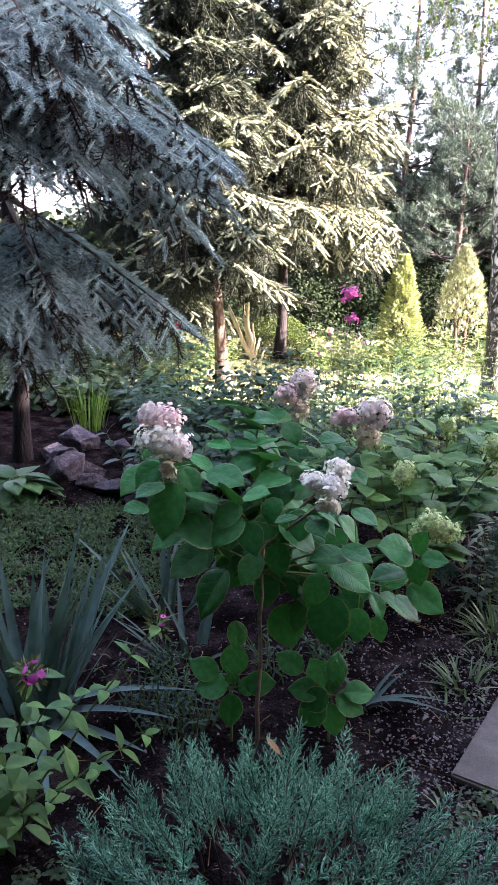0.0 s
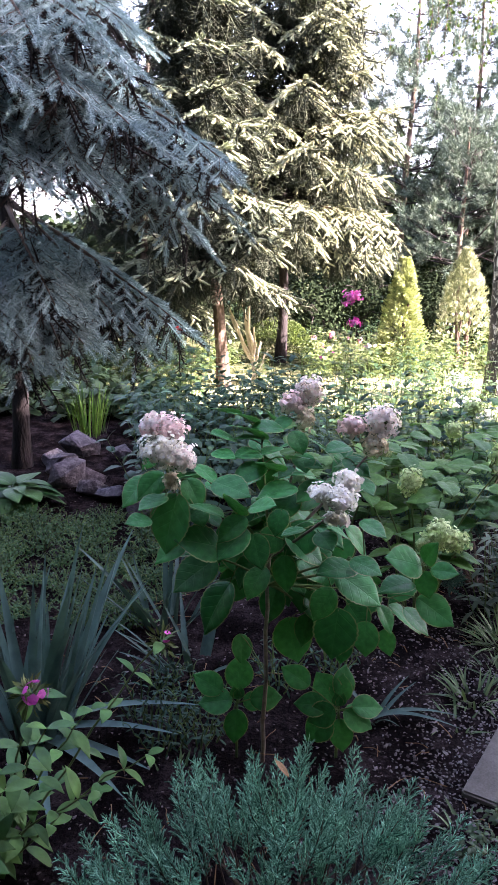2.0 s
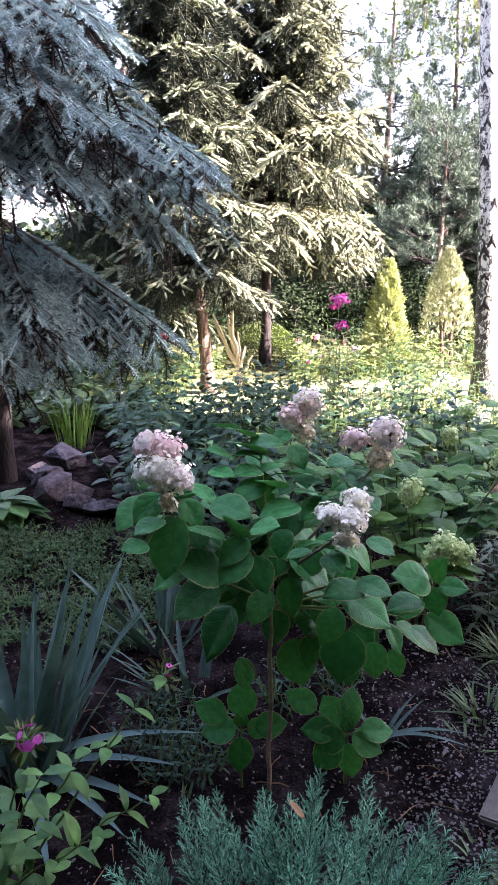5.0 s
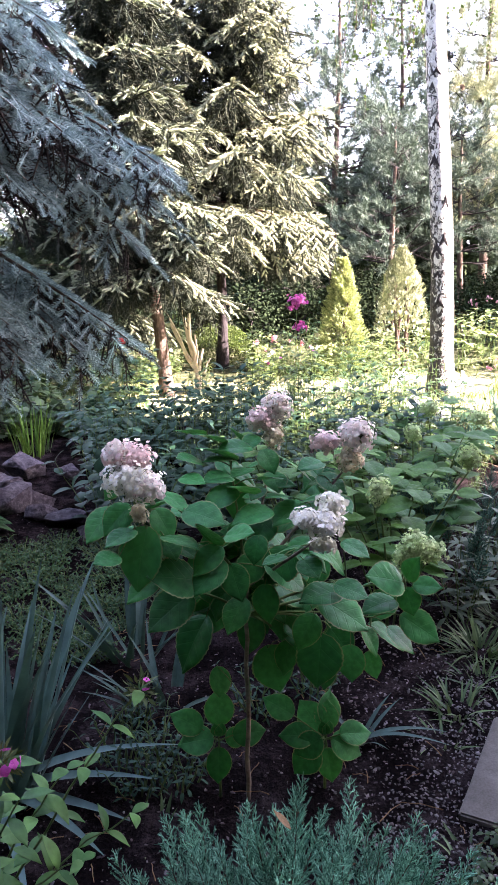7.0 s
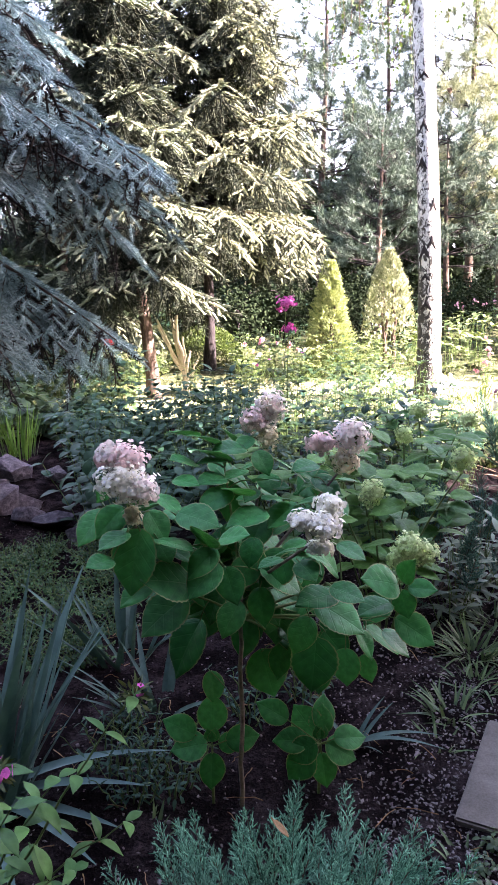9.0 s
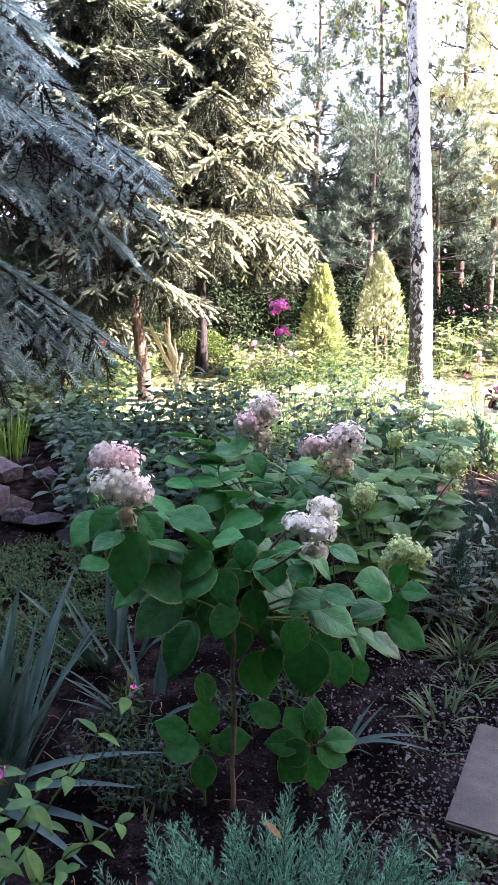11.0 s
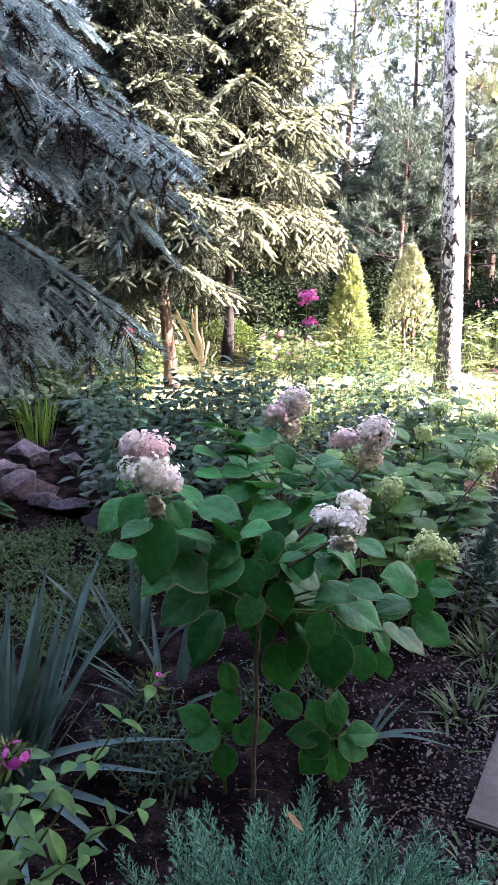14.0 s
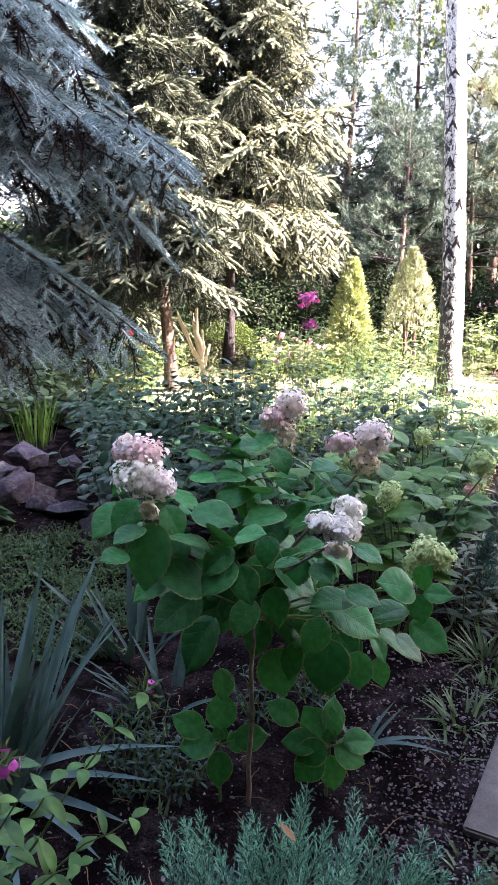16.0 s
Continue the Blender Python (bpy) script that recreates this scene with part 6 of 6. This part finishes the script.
plant_out([copy_thing(mid_bed[0], Matrix())], area(10, 1.0, 2.4, 4.4, 5.6, 3, 0.3), 3, (0.5, 0.75), "green perennials of the bed")
# Dark leaf colour stands in for shade; these shrubs stand in the sun
tall_dark = [shrub_mesh(660 + k, 0.95, 0.32, 150, 0.10, OVAL, M_BED_DARK_SHADED, "shrub", "tall leafy green shrub behind the bed", n_stem=11, category="shrub") for k in range(2)]
plant_out(tall_dark, area(24, -3.8, -0.8, 7.4, 9.8, 12, 0.38), 12, (0.8, 1.2), "shrubs behind the bed")
plant_out([copy_thing(tall_dark[0], Matrix())], area(22, -3.0, 6.5, 12.6, 14.4, 13, 0.5), 13, (0.7, 1.1), "shrubs under the trees")
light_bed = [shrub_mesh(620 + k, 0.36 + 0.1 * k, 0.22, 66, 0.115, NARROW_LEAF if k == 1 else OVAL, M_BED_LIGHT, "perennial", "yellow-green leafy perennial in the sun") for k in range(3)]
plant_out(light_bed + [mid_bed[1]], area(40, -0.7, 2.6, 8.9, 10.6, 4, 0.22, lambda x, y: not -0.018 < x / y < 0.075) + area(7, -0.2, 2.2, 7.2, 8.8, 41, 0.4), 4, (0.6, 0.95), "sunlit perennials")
plant_out([copy_thing(mid_bed[2], Matrix())], area(26, -2.8, -0.5, 6.9, 9.2, 46, 0.28), 47, (0.75, 1.1), "green perennials of the bed")
plant_out([copy_thing(tall_dark[1], Matrix())], area(9, 3.0, 5.5, 10.9, 12.0, 48, 0.42), 49, (0.6, 0.95), "shrubs under the trees")
bloom_bed = [shrub_mesh(625 + k, 0.46, 0.2, 60, 0.07, NARROW_LEAF, M_BED_LIGHT, "flowering_perennial", "sunlit perennial with small pale flowers", M_WHITE_FLOWER if k else M_PALE_PINK, 2, 0.014, 0.020) for k in range(2)]
plant_out(bloom_bed, area(12, -0.4, 1.9, 8.6, 10.4, 42, 0.3, lambda x, y: not -0.018 < x / y < 0.075), 43, (0.7, 0.95), "small flowers in the sun")
tall_stem = [shrub_mesh(670 + k, 0.80, 0.15, 64, 0.095, PHLOX_LEAF, M_BED_MID, "leafy_stem_plant", "tall dark leafy stems against the sunlit ground", n_stem=5) for k in range(2)]
plant_out(tall_stem, area(16, 0.25, 1.9, 5.2, 6.8, 44, 0.26), 45, (0.75, 1.1), "tall leafy stems")
# Stems whose leaf colour carries the shade behind the hydrangea
shade_stem = [shrub_mesh(674 + k, 0.80, 0.17, 76, 0.088, PHLOX_LEAF if k else OVAL, M_BED_DARK_SHADED, "leafy_stem_plant", "tall leafy stems behind the hydrangea, shade put into leaf colour", n_stem=5) for k in range(2)]
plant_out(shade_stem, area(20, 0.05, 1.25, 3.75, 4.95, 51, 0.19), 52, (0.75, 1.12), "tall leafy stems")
plant_out([copy_thing(light_bed[2], Matrix())], area(20, 2.7, 5.6, 8.6, 11.0, 5, 0.36), 5, (0.8, 1.4), "sunlit perennials")
cover = [shrub_mesh(630 + k, 0.08, 0.15, 300, 0.019, OVAL, M_COVER, "ground_cover", "low mat of small green leaves", n_stem=22) for k in range(2)]
plant_out(cover, area(44, -1.35, -0.35, 2.75, 4.0, 6, 0.11), 6, (0.8, 1.2), "ground cover mats")
dark_mat = [shrub_mesh(634, 0.16, 0.14, 110, 0.034, NARROW_LEAF, M_BED_DARK_SHADED, "ground_cover", "low dark green plant under the hydrangea", n_stem=12)]
plant_out(dark_mat, [(-0.26, 2.06), (-0.33, 2.2), (-0.22, 2.24), (-0.15, 2.12), (-0.30, 2.42), (0.10, 2.45), (0.3, 2.5)], 61, (0.8, 1.2), "low dark plants")
weeds = [shrub_mesh(636, 0.05, 0.07, 34, 0.04, OVAL, M_BED_MID, "weed", "small weed with oval leaves on bare soil", n_stem=6)]
plant_out(weeds, [(0.60, 1.72), (0.66, 1.78), (-0.42, 1.50), (-0.50, 1.48), (-0.31, 1.53), (0.55, 1.66)], 62, (0.4, 0.75), "weeds on the soil")
broad = [shrub_mesh(640, 0.32, 0.26, 60, 0.15, ROUND_LEAF, M_BED_MID, "broad_leaf_plant", "broad-leaved green plant along the bed edge", n_stem=10)]
plant_out(broad, area(12, -2.6, -0.9, 6.5, 7.4, 7, 0.3) , 7, (0.8, 1.2), "broad-leaved plants")
# The broad-leaved plant again, with sunlight put into its colour
sunlit_broad = [shrub_mesh(642, 0.30, 0.26, 60, 0.14, ROUND_LEAF, M_BED_LIGHT, "broad_leaf_plant", "broad-leaved plant with sunlight put into its leaf colour", n_stem=10)]
plant_out(sunlit_broad, area(18, 1.35, 2.6, 5.1, 6.7, 71, 0.26), 72, (0.5, 0.85), "broad-leaved plants")
grey = [shrub_mesh(650, 0.40, 0.22, 56, 0.105, NARROW_LEAF, M_BED_GREY, "grey_leaved_plant", "grey-green leafy stems in the shade", n_stem=7)]
plant_out(grey, [(1.30, 3.05), (1.55, 3.35), (1.15, 3.15), (1.72, 3.6), (1.38, 2.85), (0.98, 2.95), (1.06, 3.05), (1.22, 3.3)], 8, (0.75, 1.1), "grey-green plants")


# ---- flowers on tall stems ----
def tall_phlox(x, y, heads, material, label, seed, leaf=M_BED_MID, size=0.022):
    rg = np.random.default_rng(seed)
    ob = thing("tall_phlox", x, y, 0, label, "flower", "tall flowers")
    leaves = Builder()
    for k, (dx, dz, r, n) in enumerate(heads):
        e = np.array((dx, 0.03 * k, dz))
        leafy_stem(leaves, ob, np.array((0.02 * k, 0.02 * k, -0.02)), e, rg, 9, 0.10, PHLOX_LEAF, 0.0, -0.2, 0.004)
        d = unit(rg.normal(0, 1, (n, 3)) + np.array((0, 0, 0.35)))
        lob = rg.integers(0, 5, n)
        d += (unit(np.random.default_rng(seed + k).normal(0, 1, (5, 3)) * np.array((1, 1, 0.6))) * 0.75)[lob]
        fl = Builder().stamp(FLORETS5, frames(e + d * r * np.array((1.0, 1.0, 0.85)) * rg.uniform(0.4, 1.08, (n, 1)), np.cross(d, rg.normal(0, 1, (n, 3))), d, size * rg.uniform(0.8, 1.2, n)))
        part("flower_head", fl, material, ob, kind="stuff")
    part("foliage", leaves, leaf, ob, kind="stuff")


tall_phlox(0.66, 5.5, [(0.03, 1.13, 0.062, 95), (0.06, 0.96, 0.042, 46), (-0.08, 0.74, 0.008, 1), (0.16, 0.78, 0.008, 1), (-0.16, 0.7, 0.008, 1)], M_PINK_FLOWER, "tall phlox with bright pink flower heads", 701, M_BED_MID, 0.0135)
tall_phlox(4.6, 11.6, [(-0.1, 0.72, 0.06, 7), (0.05, 0.66, 0.06, 7), (0.25, 0.7, 0.06, 6), (0.42, 0.64, 0.06, 6), (0.6, 0.95, 0.03, 3), (-0.3, 0.66, 0.06, 6), (-0.2, 0.62, 0.06, 6)], M_PALE_PINK, "pale pink phlox in front of the pines", 702, M_BED_MID, 0.019)
tall_phlox(5.3, 11.0, [(0.1, 1.1, 0.05, 22), (0.35, 0.9, 0.05, 20), (-0.2, 0.95, 0.045, 20), (0.6, 1.2, 0.05, 20)], M_PINK_FLOWER, "pink phlox in front of the pines", 703, M_BED_MID, 0.024)
tall_phlox(3.25, 8.1, [(0, 0.45, 0.035, 9), (0.05, 0.36, 0.04, 10), (0.02, 0.28, 0.05, 12), (-0.05, 0.2, 0.05, 12), (0.03, 0.55, 0.025, 6)], M_PALE_PINK, "pale pink flower spire in the sun", 704, M_BED_LIGHT, 0.017)
tall_phlox(-0.62, 6.6, [(0.0, 0.78, 0.035, 26)], M_RED_FLOWER, "red rose on a thin stem", 705, M_BED_DARK_SHADED, 0.022)
tall_phlox(1.1, 8.6, [(0.1, 0.5, 0.03, 6), (-0.2, 0.55, 0.03, 6), (-0.4, 0.5, 0.03, 5)], M_PALE_PINK, "small pale flowers among sunlit leaves", 707, M_BED_LIGHT, 0.025)
for k, (x, y, z) in enumerate([(1.9, 7.0, 0.34), (2.35, 6.9, 0.30), (2.9, 6.4, 0.32), (1.45, 5.0, 0.46)]):
    tall_phlox(x, y, [(0, z, 0.09, 90), (0.12, z - 0.05, 0.05, 40)], M_WHITE_FLOWER, "flat white-green flower head on a leafy stem", 710 + k, M_BED_GREY, 0.016)


def dead_stems(x, y):
    ob = thing("dead_shrub", x, y, 0, "bleached bare stems of a cut shrub in the sun", "shrub")
    for (dx, dy, h, r) in ((0.10, 0.0, 0.85, 0.034), (0.02, 0.05, 0.92, 0.026), (-0.10, 0.02, 0.75, 0.022), (0.24, -0.02, 0.46, 0.020), (0.32, -0.04, 0.36, 0.016), (-0.16, 0.0, 0.9, 0.018), (0.16, -0.03, 0.62, 0.018)):
        part("stem", Builder().add(*tube(curve_points((0.1 - dx * 0.3, dy, -0.03), (dx - 0.12, dy, h), 0.02, 7, 0.012), np.linspace(r, r * 0.55, 7), 7)), M_PALE_WOOD, ob)


dead_stems(-0.02, 8.6)


# ---- hostas, rocks, slabs, pot ----
HOSTA_LEAVES = [Builder().add(*leaf_template(w, 12, 6, 0.2, cu, 0.4, 0, 0.02, 0.06, 0.8)).mesh("leaf", M_HOSTA) for w, cu in ((0.6, 0.35), (0.66, 0.2))]


def hosta(x, y, n, size, seed):
    rg = np.random.default_rng(seed)
    ob = thing("hosta", x, y, 0, "hosta with broad ribbed grey-green leaves", "plant", "hostas")
    for k in range(n):
        a = k * 2.4 + rg.normal(0, 0.2)
        q = math.sqrt((k + 1) / n)
        b = np.array((math.cos(a) * 0.10 * q, math.sin(a) * 0.10 * q, size * (0.75 - 0.35 * q)))
        d = unit(np.array((math.cos(a), math.sin(a), 0.5 - 0.75 * q)))
        part("stalk", Builder().add(*tube([(0, 0, -0.02), b * 0.6, b], [0.005, 0.004, 0.003], 4)), M_STEM_GREEN, ob)
        place_leaf(ob, HOSTA_LEAVES, b, b + d * size * rg.uniform(0.8, 1.1), k, rg.uniform(-0.3, 0.3), (0, 0, 1))


hosta(-1.34, 4.2, 26, 0.22, 801)
hosta(-1.74, 4.45, 18, 0.22, 802)


def rock(x, y, sx, sy, sz, seed, rz=0.0, tilt=0.0, z=0.0):
    """A broken stone: the hull of a few corners, split faces roughened."""
    rg = np.random.default_rng(seed + 40)
    bm = bmesh.new()
    for d in unit(rg.normal(0, 1, (15, 3))) * rg.uniform(0.75, 1.1, (15, 1)):
        bm.verts.new(d)
    hull = bmesh.ops.convex_hull(bm, input=bm.verts[:])
    loose = [v for v in bm.verts if not v.link_faces]
    bmesh.ops.delete(bm, geom=loose, context="VERTS")
    bmesh.ops.subdivide_edges(bm, edges=bm.edges[:], cuts=5, use_grid_fill=True)
    off = Vector((seed * 3.1, seed * 1.7, 0))
    for v in bm.verts:
        v.co *= 1 + 0.07 * noise.noise(v.co * 2.6 + off) + 0.035 * noise.noise(v.co * 8 + off)
    ob_me = bpy.data.meshes.new("rock")
    bm.to_mesh(ob_me)
    bm.free()
    ob_me.materials.append(M_ROCK)
    ob = new("rock", ob_me)
    ob.matrix_basis = pose(x, y, z + sz * 0.45, tilt, tilt * 0.6, rz) @ Matrix.Diagonal((sx, sy, sz, 1))
    tagged(ob, "jagged grey-pink rock on the soil", "rock", "rocks by the spruce")


for k, a in enumerate([(-1.22, 5.45, 0.20, 0.16, 0.17, 25, 12), (-1.24, 4.95, 0.17, 0.15, 0.16, 70, -14), (-1.02, 4.7, 0.16, 0.14, 0.15, -30, 18), (-0.80, 4.35, 0.17, 0.14, 0.10, 10, -8), (-1.36, 5.15, 0.14, 0.12, 0.12, 50, 10), (-0.92, 5.35, 0.12, 0.1, 0.09, 0, 6), (-1.12, 4.62, 0.20, 0.16, 0.19, 20, 24), (-0.62, 4.15, 0.13, 0.1, 0.08, 60, 5), (-0.95, 4.45, 0.12, 0.12, 0.12, 130, -12)]):
    rock(a[0], a[1], a[2] * 0.85, a[3] * 0.9, a[4] * 0.72, k + 1, a[5], a[6])


def slab(parent, cx, cy, w, d, rz, seed):
    bm = bmesh.new()
    bmesh.ops.create_cube(bm, size=1.0)
    bmesh.ops.scale(bm, vec=(w, d, 0.06), verts=bm.verts)
    bmesh.ops.bevel(bm, geom=bm.edges[:], offset=0.006, segments=2, affect="EDGES")
    bmesh.ops.subdivide_edges(bm, edges=bm.edges[:], cuts=3, use_grid_fill=True)
    for v in bm.verts:
        n = noise.noise(v.co * 9 + Vector((seed, 0, 0)))
        v.co += Vector((0.004 * n, 0.004 * noise.noise(v.co * 8 + Vector((0, seed, 0))), 0.002 * n))
    me = bpy.data.meshes.new("slab")
    bm.to_mesh(me)
    bm.free()
    me.materials.append(M_SLAB)
    ob = new("slab", me)
    ob.parent = parent
    ob.matrix_basis = pose(cx, cy, -0.026, 0.6 * seed % 1.2, 0.4, rz)


path_ob = thing("pavement", 0.95, 2.2, 0, "garden path of grey concrete slabs laid in soil", "path")
tagged(path_ob, kind="structure")
pdir = np.array((0.27, 0.42)) / math.hypot(0.27, 0.42)
pnor = np.array((pdir[1], -pdir[0]))
for k in range(0, 6):
    c = np.array((0.725, 2.09)) + pdir * 0.53 * k + pnor * (0.25 + (0.05 if k else 0)) - np.array((0.95, 2.2))
    slab(path_ob, c[0], c[1], 0.50, 0.50, math.degrees(math.atan2(pdir[1], pdir[0])) , k + 3)


def pot(x, y):
    ob = thing("planter", x, y, 0, "low white planter box with dark purple plant", "planter")
    bm = bmesh.new()
    bmesh.ops.create_cube(bm, size=1.0)
    bmesh.ops.scale(bm, vec=(0.30, 0.20, 0.13), verts=bm.verts)
    for v in bm.verts:
        if v.co.z < 0:
            v.co.x *= 0.9
            v.co.y *= 0.85
    top = [f for f in bm.faces if f.normal.z > 0.9]
    r = bmesh.ops.inset_region(bm, faces=top, thickness=0.018)
    bmesh.ops.translate(bm, vec=(0, 0, -0.05), verts=list({v for f in top for v in f.verts}))
    bmesh.ops.translate(bm, vec=(0, 0, 0.065), verts=bm.verts)
    me = bpy.data.meshes.new("box")
    bm.to_mesh(me)
    bm.free()
    me.materials.append(M_POT)
    b = new("box", me)
    b.parent = ob
    rg = np.random.default_rng(3)
    n = 160
    p, d = scatter(n, (0.05, 0, 0.24), (0.2, 0.12, 0.13), rg, 0.2, 4)
    part("foliage", Builder().stamp(OVAL, frames(p, d + rg.normal(0, 0.4, (n, 3)), (0, 0, 1), 0.09)), M_PURPLE, ob)


pot(2.95, 6.75)

# ---- grass, mulch, litter ----
def lawn_grass():
    rg = np.random.default_rng(21)
    n = 7000
    k = 1200
    x = np.r_[rg.uniform(1.3, 5.5, n - k), rg.uniform(-0.8, 8, k)]
    y = np.r_[rg.uniform(5.0, 7.8, n - k), rg.uniform(7.8, 13.5, k)]
    p = np.stack([x, y, height(x, y) - 0.005], 1)
    d = np.array((0, 0, 1.0)) + rg.normal(0, 0.35, (n, 3))
    L = rg.uniform(0.05, 0.13, n) * np.where(y > 7.5, 1.3, 1.0)
    t = blade_template(0.09, 2, 0.35)
    ob = part("grass", Builder().stamp(t, frames(p, d, rg.normal(0, 1, (n, 3)), L)), M_GRASS)
    tagged(ob, "sunlit lawn grass between the beds", "grass", kind="stuff")


lawn_grass()


def mulch():
    rg = np.random.default_rng(22)
    bm = bmesh.new()
    bmesh.ops.create_icosphere(bm, subdivisions=1, radius=1.0)
    v = np.array([q.co[:] for q in bm.verts])
    f = np.array([[q.index for q in fc.verts] for fc in bm.faces])
    bm.free()
    n = 12000
    y = 1.1 + 3.4 * rg.uniform(0, 1, n) ** 1.5
    x = rg.uniform(-1, 1, n) * (0.35 + 0.42 * y)
    right = rg.random(n) < 0.5
    x = np.where(right, rg.uniform(0.35, 1.2, n), x)
    s = rg.uniform(0.0012, 0.0040, n) * np.where(rg.random(n) < 0.06, 1.8, 1)
    b = Builder()
    for k in range(3):
        q = v * (1 + np.random.default_rng(k).normal(0, 0.22, v.shape)) * np.array((1, 1.3 + 0.5 * k, 0.55))
        i = slice(k, None, 3)
        p = np.stack([x, y, height(x, y) + 0.003 + s * 0.25], 1)[i]
        b.stamp((q, f), frames(p, rg.normal(0, 1, (len(p), 3)) * np.array((1, 1, 0.3)), np.array((0, 0, 1.0)) + rg.normal(0, 0.4, (len(p), 3)), s[i]))
    ob = part("mulch", b, M_CHIP, smooth=False)
    tagged(ob, "loose gravel and bark chips on dark soil", "gravel", kind="stuff")
    # grey gravel strewn along the path in loose patches
    n = 2000
    c = np.array([(0.62, 2.05), (0.78, 2.22), (0.70, 1.86), (0.50, 1.66), (0.58, 1.50), (0.86, 2.45), (0.98, 2.62), (0.36, 1.80), (0.62, 1.72), (0.46, 1.95)])
    spread = np.where(rg.random(n) < 0.6, 0.075, 0.19)[:, None]
    g = c[rg.integers(0, len(c), n)] + rg.normal(0, 1, (n, 2)) * spread
    s = rg.uniform(0.0016, 0.0048, n) * np.where(rg.random(n) < 0.03, 1.8, 1)
    b = Builder()
    for k in range(3):
        q = v * (1 + np.random.default_rng(k + 9).normal(0, 0.22, v.shape)) * np.array((1, 1.2 + 0.3 * k, 0.6))
        i = slice(k, None, 3)
        p = np.stack([g[:, 0], g[:, 1], height(g[:, 0], g[:, 1]) + 0.002 + s * 0.25], 1)[i]
        b.stamp((q, f), frames(p, rg.normal(0, 1, (len(p), 3)) * np.array((1, 1, 0.3)), np.array((0, 0, 1.0)) + rg.normal(0, 0.4, (len(p), 3)), s[i]))
    tagged(part("gravel", b, M_GRAVEL, smooth=False), "grey gravel strewn on dark soil beside the slabs", "gravel", kind="stuff")
    # twigs and dead stalks
    t = Builder()
    for k in range(160):
        yy = rg.uniform(1.3, 3.2)
        xx = rg.uniform(-0.8, 1.1)
        a = rg.uniform(0, 6.28)
        L = rg.uniform(0.03, 0.12)
        z = float(height(xx, yy)) + 0.008
        t.add(*tube(curve_points((xx, yy, z), (xx + math.cos(a) * L, yy + math.sin(a) * L, z + rg.uniform(0, 0.02)), 0.006, 5, 0.002), np.linspace(0.0018, 0.0008, 5), 3))
    tagged(part("litter", t, M_DRY), "dry stalks and twigs lying on the soil", "litter", kind="stuff")


mulch()


def dry_leaf(x, y, z, s, rz):
    me = Builder().add(*leaf_template(0.45, 8, 4, 0.6, -0.3, 0.45)).mesh("dry_leaf", M_DRY)
    ob = new("dry_leaf", me)
    ob.matrix_basis = pose(x, y, z, 20, 10, rz) @ Matrix.Diagonal((s, s, s, 1))
    tagged(ob, "curled dry brown leaf caught in the juniper", "leaf")


dry_leaf(0.08, 1.42, 0.40, 0.045, 60)
